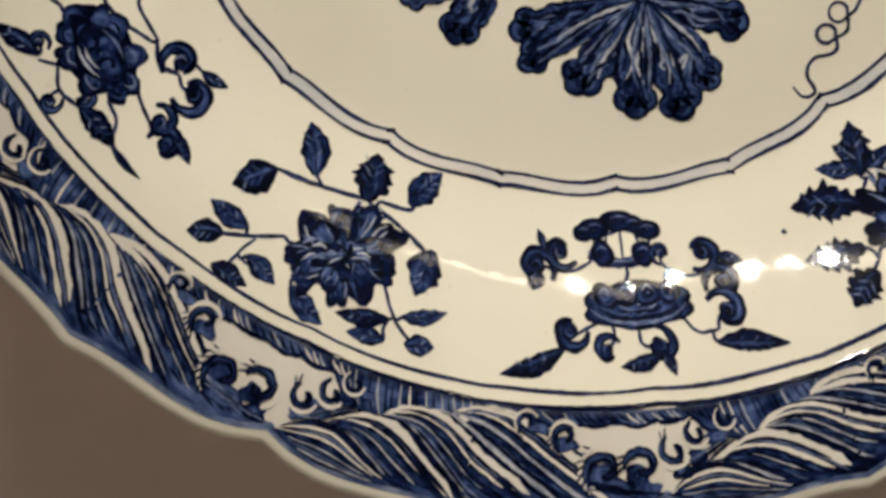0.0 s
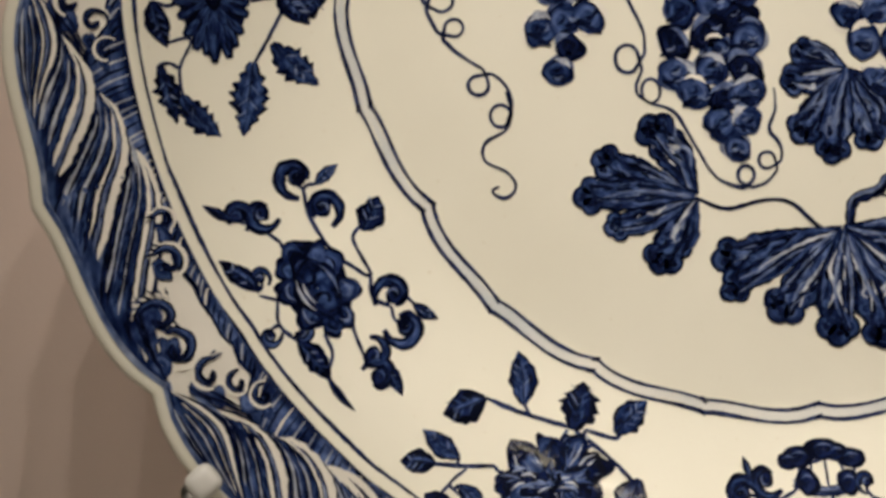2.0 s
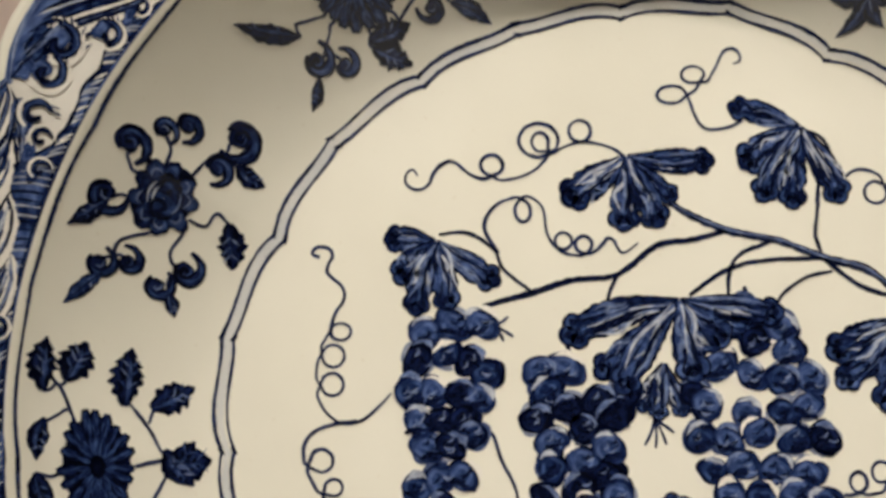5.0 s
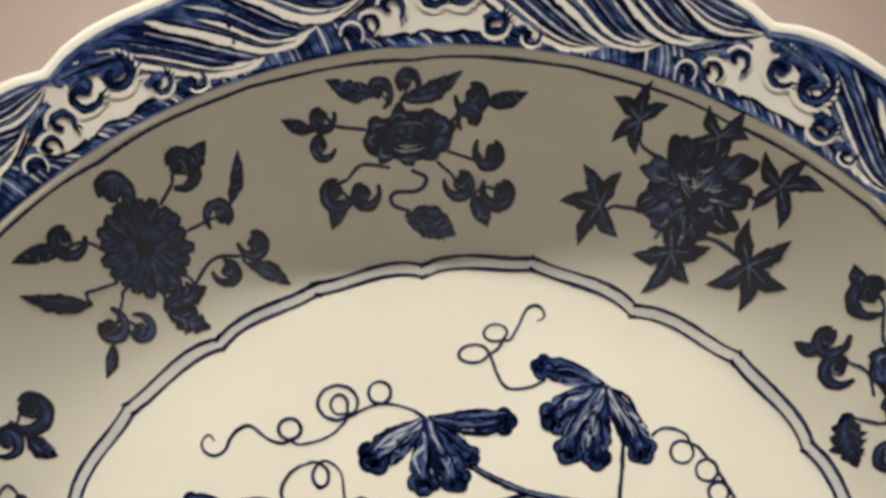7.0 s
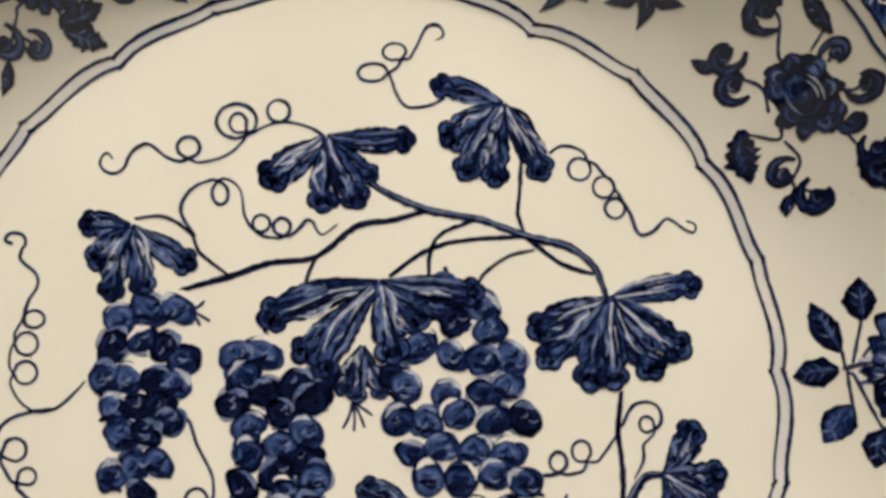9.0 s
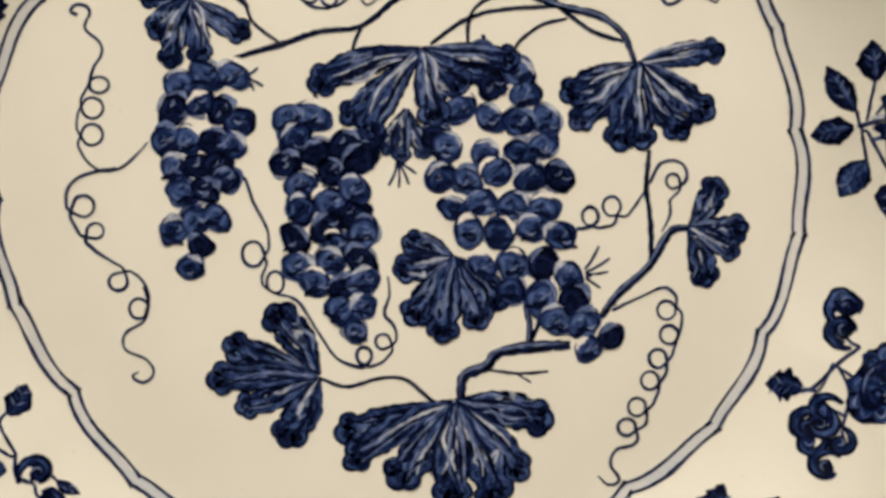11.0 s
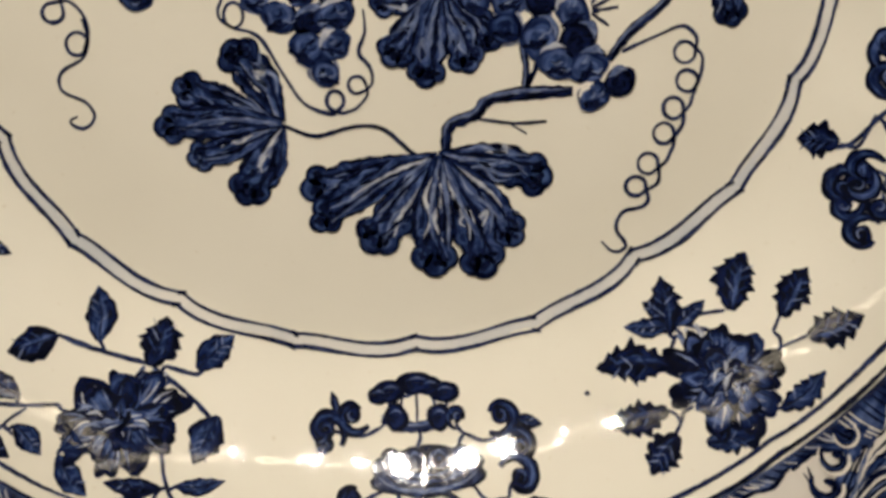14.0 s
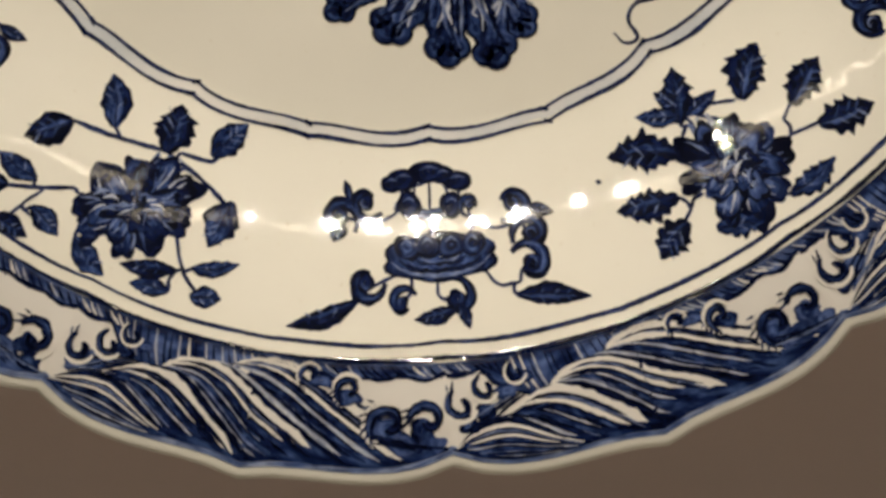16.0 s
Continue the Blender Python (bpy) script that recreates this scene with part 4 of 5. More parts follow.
p.leaf(20.8, -173.6, 39.7, -174.8, 4.7)
p.leaf(-25.8, -151.1, -28.1, -156.3, 4.6)
p.leaf(-22.8, -146.3, -24.0, -140.8, 2.2)
p.leaf(26.5, -151.1, 33.0, -153.0, 3.4)
p.leaf(4.4, -175.9, -6.8, -177.8, 3.8)
p.leaf(4.5, -174.5, 7.3, -180.7, 3.2)
p.stem(1.1, (3.0, -174.1), (3.9, -174.0), (4.5, -174.5))
p.stem(1.1, (11.6, -166.1), (12.2, -166.8), (13.0, -167.1))
p.stem(1.1, (-18.8, -169.3), (-19.5, -168.7), (-19.7, -167.8))
p.stem(1.1, (20.7, -170.5), (20.2, -172.1), (20.8, -173.6))
p.stem(1.1, (10.2, -158.5), (10.2, -156.0), (11.8, -154.1))
p.stem(1.1, (24.5, -154.7), (26.2, -153.3), (26.5, -151.1))
p.stem(1.1, (11.2, -153.8), (10.0, -152.0), (10.3, -149.7))
p.stem(1.1, (24.5, -154.7), (24.8, -156.9), (26.5, -158.5))
p.stem(1.1, (26.5, -151.1), (24.0, -151.4), (21.9, -150.1))
p.stem(1.1, (10.3, -149.7), (7.9, -148.7), (5.3, -149.4))
p.stem(1.1, (22.3, -170.4), (23.1, -167.4), (25.6, -165.7))
p.stem(1.1, (-1.7, -157.1), (-0.3, -154.0), (-1.2, -150.7))
p.stem(1.1, (-1.2, -150.7), (-4.3, -150.6), (-6.6, -148.5))
p.stem(1.1, (-6.6, -148.5), (-9.1, -148.9), (-10.7, -150.8))
p.stem(1.1, (-24.1, -150.7), (-24.2, -148.3), (-22.8, -146.3))
p.stem(1.1, (-22.8, -146.3), (-20.7, -147.5), (-18.4, -147.2))
p.stem(1.1, (-6.6, -148.5), (-8.3, -145.4), (-7.7, -141.9))
p.stem(1.1, (5.3, -149.4), (7.5, -146.6), (7.4, -143.0))
p.stem(1.1, (-7.5, -167.1), (-7.6, -170.7), (-10.1, -173.5))
p.stem(1.1, (-7.7, -141.9), (-4.2, -143.4), (-0.5, -142.4))
p.stem(1.1, (-0.5, -142.4), (-0.8, -141.2), (-0.3, -140.1))

p.done()
p = Paint("peony_spray", 29)
p.flower("peony", -81.4, -142.0, 17.5, 11.6)
p.leaf(-73.0, -128.9, -68.3, -116.9, 9.2, True)
p.stem(1.4, (-72.2, -128.7), (-87.1, -123.0), (-97.2, -117.9))
p.leaf(-97.2, -117.9, -109.1, -120.8, 8.1)
p.leaf(-86.4, -120.9, -86.2, -107.0, 7.3)
p.stem(1.1, (-86.4, -120.5), (-84.8, -123.7))
p.stem(1.3, (-68.9, -129.3), (-61.0, -132.4), (-58.3, -130.7))
p.leaf(-60.5, -131.2, -50.5, -123.6, 7.3)
p.stem(1.3, (-70.7, -130.3), (-61.9, -138.8), (-56.6, -145.3))
p.leaf(-55.2, -143.9, -61.9, -154.3, 8.2)
p.stem(1.2, (-96.8, -135.9), (-105.5, -134.9), (-114.0, -133.2))
p.leaf(-113.5, -133.2, -122.6, -131.5, 5.4)
p.leaf(-106.5, -132.6, -115.5, -124.7, 5.1)
p.stem(0.9, (-104.8, -135.7), (-109.9, -138.7), (-107.9, -141.8))
p.leaf(-107.6, -139.4, -101.3, -147.2, 4.8)
p.leaf(-117.4, -140.5, -109.1, -146.8, 4.4)
p.leaf(-96.8, -148.4, -89.8, -158.4, 5.3)
p.stem(1.1, (-70.6, -149.7), (-69.8, -157.0), (-68.1, -162.1), (-65.0, -166.6))
p.leaf(-70.7, -160.0, -84.4, -156.6, 4.2)
p.leaf(-67.0, -159.8, -54.6, -160.1, 3.6)
p.leaf(-72.8, -165.0, -82.3, -161.7, 4.1)
p.leaf(-67.1, -167.0, -59.5, -168.2, 4.7)
p.stem(1.1, (-68.7, -160.2), (-67.8, -160.3), (-67.0, -159.8))
p.stem(1.1, (-69.0, -159.3), (-69.7, -159.9), (-70.7, -160.0))
p.stem(1.1, (-65.6, -165.8), (-66.5, -166.1), (-67.1, -167.0))
p.stem(1.1, (-94.4, -137.9), (-96.0, -137.3), (-96.8, -135.9))
p.stem(1.1, (-109.0, -140.1), (-108.2, -140.0), (-107.6, -139.4))
p.stem(1.1, (-107.0, -134.6), (-107.1, -133.5), (-106.5, -132.6))
p.stem(1.1, (-94.4, -146.1), (-96.0, -146.8), (-96.8, -148.4))
p.stem(1.1, (-70.1, -135.7), (-69.2, -134.1), (-67.5, -133.4))
p.stem(1.1, (-56.6, -145.3), (-55.6, -144.8), (-55.2, -143.9))
p.stem(1.1, (-69.9, -131.1), (-69.7, -130.0), (-68.9, -129.3))
p.stem(1.1, (-70.7, -130.3), (-71.7, -129.8), (-72.2, -128.7))
p.stem(1.1, (-70.7, -160.0), (-72.6, -162.1), (-72.8, -165.0))
p.stem(1.1, (-109.9, -138.7), (-113.3, -140.9), (-117.4, -140.5))

p.done()
p = Paint("rose_spray", 30)
p.flower("rose", -142.2, -83.8, 11.0, 14.5)
p.stem(1.3, (-128.8, -81.2), (-137.2, -74.2), (-142.9, -64.3), (-144.3, -56.3))
p.curl(-146.1, -53.0, 5.1)
p.curl(-139.3, -62.2, 4.8)
p.curl(-121.2, -87.4, 4.8)
p.curl(-118.6, -96.2, 5.1)
p.curl(-128.1, -102.9, 4.0)
p.curl(-127.0, -109.0, 4.3)
p.curl(-156.0, -62.6, 4.3)
p.curl(-162.8, -63.1, 3.9)
p.curl(-157.7, -80.0, 2.7)
p.curl(-155.5, -95.2, 2.7)
p.curl(-147.2, -95.4, 2.7)
p.leaf(-141.0, -55.2, -134.6, -50.1, 3.2)
p.stem(1.1, (-126.7, -81.4), (-130.7, -73.1), (-131.1, -69.9), (-128.3, -66.9))
p.leaf(-128.7, -68.8, -123.5, -60.0, 7.1)
p.stem(1.3, (-127.2, -81.3), (-126.9, -87.6), (-121.9, -90.7))
p.leaf(-115.6, -90.2, -109.1, -94.9, 3.2)
p.stem(1.1, (-133.4, -93.2), (-132.5, -97.8), (-130.5, -103.3))
p.leaf(-125.2, -106.5, -121.2, -114.4, 3.4)
p.stem(1.1, (-151.4, -70.7), (-158.1, -65.0))
p.leaf(-163.6, -64.0, -170.9, -59.8, 2.4)
p.stem(0.9, (-151.2, -86.7), (-157.9, -84.5))
p.leaf(-157.6, -83.3, -167.3, -74.9, 4.5)
p.stem(1.1, (-153.2, -86.5), (-153.1, -92.5), (-148.1, -97.8))
p.leaf(-148.3, -97.2, -140.7, -108.0, 5.4)
p.leaf(-141.3, -107.2, -134.6, -116.8, 1.8)
p.stem(1.1, (-128.8, -81.2), (-128.0, -81.5), (-127.2, -81.3))
p.stem(1.1, (-134.9, -91.4), (-133.8, -92.0), (-133.4, -93.2))
p.stem(1.1, (-130.5, -103.3), (-129.2, -103.5), (-128.1, -102.9))
p.stem(1.1, (-122.8, -90.2), (-122.5, -88.5), (-121.2, -87.4))
p.stem(1.1, (-157.6, -83.3), (-157.0, -81.7), (-157.7, -80.0))
p.stem(1.1, (-144.3, -56.3), (-142.9, -55.2), (-141.0, -55.2))
p.stem(1.1, (-153.1, -92.5), (-154.8, -93.4), (-155.5, -95.2))
p.stem(1.1, (-144.3, -56.3), (-145.8, -55.0), (-146.1, -53.0))
p.stem(1.1, (-143.1, -62.8), (-141.1, -63.2), (-139.3, -62.2))
p.stem(1.1, (-128.1, -102.9), (-126.0, -104.2), (-125.2, -106.5))
p.stem(1.1, (-125.2, -106.5), (-126.5, -107.4), (-127.0, -109.0))
p.stem(1.1, (-148.1, -74.1), (-150.4, -73.0), (-151.4, -70.7))
p.stem(1.1, (-158.1, -65.0), (-156.6, -64.2), (-156.0, -62.6))
p.stem(1.1, (-158.1, -65.0), (-160.8, -64.9), (-162.8, -63.1))
p.stem(1.1, (-121.2, -87.4), (-117.9, -87.8), (-115.6, -90.2))
p.stem(1.1, (-121.9, -90.7), (-121.3, -94.1), (-118.6, -96.2))
p.stem(1.1, (-141.2, -96.2), (-139.3, -101.7), (-141.3, -107.2))

p.done()
p = Paint("chrysanthemum_spray", 31)
p.flower("daisy", -165.4, -3.3, 10.1, 16.7)
p.stem(1.4, (-155.4, -3.5), (-147.3, -2.1), (-142.6, -3.9))
p.leaf(-147.1, -2.9, -134.8, -2.5, 9.8)
p.leaf(-147.2, 1.2, -139.9, -9.3, 6.5)
p.leaf(-147.3, -7.0, -139.0, 2.7, 6.5)
p.stem(1.1, (-148.0, 0.4), (-151.6, 7.9), (-156.0, 14.5))
p.leaf(-157.6, 14.1, -154.9, 30.1, 7.4, True)
p.stem(1.0, (-151.3, 8.7), (-149.8, 12.8))
p.leaf(-150.6, 13.3, -138.6, 19.0, 7.5, True)
p.stem(1.1, (-147.3, -7.0), (-151.1, -13.8), (-155.9, -21.7))
p.leaf(-155.8, -20.6, -159.3, -39.8, 8.0, True)
p.leaf(-150.4, -15.4, -138.7, -26.5, 7.1, True)
p.stem(1.1, (-171.2, 11.1), (-173.7, 18.7), (-176.1, 22.1))
p.leaf(-172.7, 21.4, -167.1, 32.0, 7.7, True)
p.leaf(-178.7, 18.6, -176.8, 33.1, 6.1, True)
p.stem(0.9, (-174.1, 12.4), (-178.8, 9.4))
p.leaf(-178.5, 11.0, -180.7, -0.3, 4.5)
p.leaf(-181.2, -4.4, -178.2, -16.1, 5.4)
p.stem(0.9, (-179.2, -16.0), (-171.8, -14.4), (-175.1, -22.5), (-174.6, -30.3))
p.leaf(-175.3, -29.7, -166.1, -40.3, 6.0, True)
p.leaf(-180.3, -21.6, -176.8, -36.4, 5.1, True)
p.stem(1.1, (-147.3, -2.1), (-147.2, -0.7), (-148.0, 0.4))
p.stem(1.1, (-156.0, 14.5), (-156.9, 14.6), (-157.6, 14.1))
p.stem(1.1, (-169.8, 8.7), (-170.9, 9.6), (-171.2, 11.1))
p.stem(1.1, (-171.9, 13.2), (-173.1, 13.2), (-174.1, 12.4))
p.stem(1.1, (-174.6, 20.0), (-173.4, 20.4), (-172.7, 21.4))
p.stem(1.1, (-147.1, -2.9), (-146.4, -5.0), (-147.3, -7.0))
p.stem(1.1, (-175.2, 20.9), (-176.5, 19.1), (-178.7, 18.6))
p.stem(1.1, (-175.1, -22.5), (-177.6, -21.1), (-180.3, -21.6))
p.stem(1.1, (-174.1, -4.4), (-177.6, -5.7), (-181.2, -4.4))

p.done()
p = Paint("scroll_spray", 32)
p.flower("rose", -143.3, 74.6, 10.0, 10.4)
p.curl(-151.5, 89.1, 4.9)
p.curl(-141.8, 93.5, 3.5)
p.curl(-135.3, 95.0, 4.0)
p.curl(-120.6, 92.6, 5.9)
p.curl(-127.8, 83.5, 4.2)
p.curl(-158.6, 74.8, 4.9)
p.curl(-162.2, 55.6, 4.1)
p.curl(-154.5, 56.1, 3.8)
p.curl(-138.6, 54.0, 4.6)
p.curl(-146.9, 49.7, 4.2)
p.stem(1.1, (-151.3, 81.6), (-152.5, 86.0))
p.stem(1.1, (-136.2, 79.8), (-129.3, 86.6), (-124.2, 88.5))
p.leaf(-158.4, 73.3, -169.1, 66.0, 4.0)
p.leaf(-121.9, 84.6, -114.3, 79.1, 5.3)
p.stem(1.1, (-136.9, 68.6), (-132.1, 66.8), (-128.5, 70.6), (-125.1, 67.5))
p.leaf(-125.2, 67.8, -125.1, 54.8, 7.5, True)
p.stem(1.1, (-146.8, 64.9), (-156.1, 61.9), (-158.3, 57.0))
p.leaf(-161.6, 52.5, -171.5, 44.0, 3.8)
p.stem(1.1, (-138.5, 64.6), (-142.7, 58.7), (-141.1, 53.6))
p.leaf(-143.9, 47.3, -142.6, 40.5, 3.6)
p.stem(1.1, (-149.6, 80.5), (-150.3, 81.4), (-151.3, 81.6))
p.stem(1.1, (-139.7, 66.4), (-138.8, 65.7), (-138.5, 64.6))
p.stem(1.1, (-141.1, 53.6), (-139.7, 53.4), (-138.6, 54.0))
p.stem(1.1, (-129.9, 85.9), (-128.4, 85.1), (-127.8, 83.5))
p.stem(1.1, (-152.5, 86.0), (-151.4, 87.4), (-151.5, 89.1))
p.stem(1.1, (-157.9, 57.9), (-155.9, 57.6), (-154.5, 56.1))
p.stem(1.1, (-158.3, 57.0), (-160.5, 57.0), (-162.2, 55.6))
p.stem(1.1, (-162.2, 55.6), (-161.4, 54.2), (-161.6, 52.5))
p.stem(1.1, (-124.2, 88.5), (-123.7, 86.1), (-121.9, 84.6))
p.stem(1.1, (-124.2, 88.5), (-123.2, 91.2), (-120.6, 92.6))
p.stem(1.1, (-151.8, 73.9), (-155.2, 74.8), (-158.4, 73.3))
p.stem(1.1, (-158.4, 73.3), (-158.8, 74.0), (-158.6, 74.8))
p.stem(1.1, (-141.1, 53.6), (-143.6, 51.0), (-143.9, 47.3))
p.stem(1.1, (-143.9, 47.3), (-145.8, 47.9), (-146.9, 49.7))
p.stem(1.1, (-142.3, 83.5), (-140.3, 88.4), (-141.8, 93.5))
p.stem(1.1, (-141.8, 93.5), (-138.8, 95.4), (-135.3, 95.0))

p.done()
p = Paint("aster_spray", 33)
p.flower("daisy", -83.3, 138.0, 14.0, 14.3)
p.stem(1.1, (-70.8, 142.5), (-62.5, 146.2))
p.curl(-60.2, 146.6, 4.2)
p.curl(-71.2, 159.8, 5.3)
p.curl(-91.3, 152.4, 5.5)
p.curl(-105.5, 140.0, 4.9)
p.curl(-95.9, 115.9, 4.6)
p.curl(-87.4, 115.0, 4.0)
p.curl(-51.2, 139.5, 4.3)
p.curl(-59.9, 131.7, 4.0)
p.leaf(-57.4, 149.6, -53.7, 163.4, 3.5)
p.stem(1.1, (-77.7, 149.4), (-73.4, 155.4))
p.leaf(-68.2, 157.7, -62.9, 166.0, 4.4)
p.leaf(-90.2, 150.5, -88.5, 157.4, 3.7)
p.leaf(-105.4, 137.6, -119.9, 133.3, 4.3)
p.leaf(-100.1, 122.2, -118.7, 124.0, 4.8)
p.stem(1.0, (-93.8, 127.8), (-102.1, 125.3))
p.stem(1.0, (-91.5, 123.6), (-94.3, 115.1))
p.leaf(-95.3, 111.3, -98.0, 101.7, 3.3)
p.leaf(-78.5, 119.8, -67.0, 115.1, 7.0, True)
p.leaf(-79.6, 121.5, -67.2, 126.7, 6.6, True)
p.stem(1.2, (-70.6, 126.7), (-63.9, 134.6), (-55.0, 135.6))
p.leaf(-53.8, 133.2, -41.8, 127.0, 4.7)
p.stem(1.1, (-72.4, 142.0), (-71.6, 142.5), (-70.8, 142.5))
p.stem(1.1, (-89.1, 148.9), (-89.4, 149.9), (-90.2, 150.5))
p.stem(1.1, (-90.2, 150.5), (-91.1, 151.3), (-91.3, 152.4))
p.stem(1.1, (-62.5, 146.2), (-61.3, 146.0), (-60.2, 146.6))
p.stem(1.1, (-92.0, 129.7), (-92.6, 128.4), (-93.8, 127.8))
p.stem(1.1, (-101.4, 125.5), (-101.3, 123.6), (-100.1, 122.2))
p.stem(1.1, (-60.2, 146.6), (-59.3, 148.6), (-57.4, 149.6))
p.stem(1.1, (-89.2, 127.2), (-91.0, 125.8), (-91.5, 123.6))
p.stem(1.1, (-94.3, 115.1), (-95.2, 115.2), (-95.9, 115.9))
p.stem(1.1, (-94.3, 115.1), (-95.5, 113.4), (-95.3, 111.3))
p.stem(1.1, (-80.2, 126.0), (-79.0, 123.8), (-79.6, 121.5))
p.stem(1.1, (-79.6, 121.5), (-79.3, 120.5), (-78.5, 119.8))
p.stem(1.1, (-73.4, 155.4), (-73.1, 158.0), (-71.2, 159.8))
p.stem(1.1, (-71.2, 159.8), (-70.1, 158.2), (-68.2, 157.7))
p.stem(1.1, (-74.1, 130.5), (-71.5, 129.7), (-70.0, 127.4))
p.stem(1.1, (-55.0, 135.6), (-54.8, 134.2), (-53.8, 133.2))
p.stem(1.1, (-60.7, 135.0), (-59.7, 133.5), (-59.9, 131.7))
p.stem(1.1, (-55.0, 135.6), (-52.4, 136.9), (-51.2, 139.5))
p.stem(1.1, (-93.5, 117.4), (-90.0, 117.3), (-87.4, 115.0))
p.stem(1.1, (-94.9, 137.0), (-100.0, 139.2), (-105.4, 137.6))
p.stem(1.1, (-105.4, 137.6), (-105.9, 138.8), (-105.5, 140.0))

p.done()
p = Paint("camellia_spray", 34)
p.flower("rose", -1.9, 165.9, 14.1, 8.5)
p.stem(1.1, (-14.6, 168.4), (-24.8, 169.8))
p.curl(-28.0, 172.3, 3.7)
p.curl(-28.3, 164.8, 3.5)
p.curl(18.0, 175.3, 4.6)
p.curl(17.3, 169.7, 3.8)
p.curl(22.9, 160.5, 4.5)
p.curl(13.0, 153.0, 4.4)
p.curl(25.0, 149.7, 4.9)
p.curl(-25.3, 152.5, 4.9)
p.curl(-16.7, 151.7, 4.3)
p.curl(-10.5, 177.7, 3.7)
p.curl(-1.9, 179.4, 3.7)
p.leaf(-30.0, 168.9, -39.4, 171.6, 3.5)
p.stem(0.9, (-6.5, 174.3), (-10.5, 178.4))
p.leaf(-10.5, 177.7, -25.0, 181.1, 4.6)
p.leaf(-3.8, 175.6, 14.3, 181.3, 4.7)
p.stem(1.1, (10.9, 168.7), (14.8, 172.7))
p.leaf(21.7, 173.3, 33.9, 174.7, 4.0)
p.stem(1.0, (9.5, 161.5), (18.5, 158.3))
p.stem(1.0, (5.9, 159.1), (10.5, 155.2))
p.leaf(16.3, 149.2, 20.4, 140.3, 5.3)
p.stem(1.1, (-8.1, 158.1), (-16.7, 159.3), (-21.6, 155.4))
p.leaf(-21.5, 150.4, -27.0, 142.4, 4.6)
p.stem(1.3, (-1.9, 157.0), (2.7, 154.5), (-0.2, 151.3), (-7.5, 151.2), (-8.1, 148.0), (-3.1, 145.8))
p.leaf(-4.1, 144.0, 9.9, 138.5, 8.4)
p.stem(1.1, (8.0, 162.3), (8.8, 162.2), (9.5, 161.5))
p.stem(1.1, (-4.1, 173.6), (-3.6, 174.6), (-3.8, 175.6))
p.stem(1.1, (-12.6, 167.8), (-13.7, 167.8), (-14.6, 168.4))
p.stem(1.1, (-3.1, 145.8), (-4.0, 145.1), (-4.1, 144.0))
p.stem(1.1, (8.7, 168.4), (9.7, 169.0), (10.9, 168.7))
p.stem(1.1, (10.5, 155.2), (11.4, 153.6), (13.0, 153.0))
p.stem(1.1, (14.5, 172.4), (16.3, 171.5), (17.3, 169.7))
p.stem(1.1, (-24.8, 169.8), (-25.9, 171.6), (-28.0, 172.3))
p.stem(1.1, (-28.0, 172.3), (-28.4, 170.2), (-30.0, 168.9))
p.stem(1.1, (14.8, 172.7), (16.9, 173.4), (18.0, 175.3))
p.stem(1.1, (18.0, 175.3), (20.2, 175.0), (21.7, 173.3))
p.stem(1.1, (-3.8, 175.6), (-2.2, 177.1), (-1.9, 179.4))
p.stem(1.1, (-30.0, 168.9), (-28.4, 167.2), (-28.3, 164.8))
p.stem(1.1, (-21.6, 155.4), (-24.0, 154.6), (-25.3, 152.5))
p.stem(1.1, (-25.3, 152.5), (-23.0, 152.1), (-21.5, 150.4))
p.stem(1.1, (18.5, 158.3), (21.1, 158.6), (22.9, 160.5))
p.stem(1.1, (-21.5, 150.4), (-19.3, 151.9), (-16.7, 151.7))
p.stem(1.1, (13.0, 153.0), (14.0, 150.5), (16.3, 149.2))
p.stem(1.1, (16.3, 149.2), (20.6, 151.0), (25.0, 149.7))

p.done()
p = Paint("maple_spray", 35)
p.flower("peony", 82.8, 143.4, 15.8, 13.1)
p.star(66.0, 165.3, 8.6)
p.star(91.3, 157.7, 8.0)
p.star(109.2, 139.8, 9.3)
p.star(52.7, 142.9, 10.7)
p.star(74.6, 125.4, 11.0)
p.star(100.4, 119.0, 11.4)
p.stem(1.3, (59.5, 142.2), (67.9, 139.3), (74.5, 132.2))
p.stem(1.5, (76.8, 127.1), (77.8, 131.8), (81.2, 133.0))
p.stem(1.5, (78.6, 129.8), (87.8, 129.3), (95.9, 123.1))
p.stem(1.1, (76.8, 127.1), (75.4, 126.7), (74.6, 125.4))
p.stem(1.1, (88.3, 153.9), (89.1, 156.3), (91.3, 157.7))
p.stem(1.1, (95.9, 123.1), (97.4, 120.3), (100.4, 119.0))
p.stem(1.1, (59.5, 142.2), (56.0, 141.3), (52.7, 142.9))
p.stem(1.1, (95.5, 141.5), (102.0, 138.2), (109.2, 139.8))
p.stem(1.1, (74.6, 152.4), (68.0, 157.3), (66.0, 165.3))

p.done()
p = Paint("camellia_spray", 36)
p.flower("rose", 141.8, 81.7, 10.1, 13.5)
p.curl(132.0, 107.4, 5.7)
p.curl(120.6, 96.7, 4.9)
p.curl(122.7, 87.7, 4.9)
p.curl(150.1, 91.6, 4.0)
p.curl(157.6, 82.2, 4.6)
p.curl(154.6, 72.6, 4.0)
p.curl(135.7, 59.4, 4.3)
p.curl(145.0, 51.8, 5.2)
p.curl(160.6, 63.3, 4.3)
p.leaf(129.7, 108.9, 127.6, 116.1, 3.8)
p.stem(1.1, (134.8, 95.7), (135.4, 103.2))
p.leaf(118.4, 92.9, 111.1, 96.7, 3.6)
p.stem(1.1, (132.0, 78.0), (130.6, 85.2), (124.8, 89.4))
p.stem(0.9, (143.4, 93.7), (147.1, 99.4))
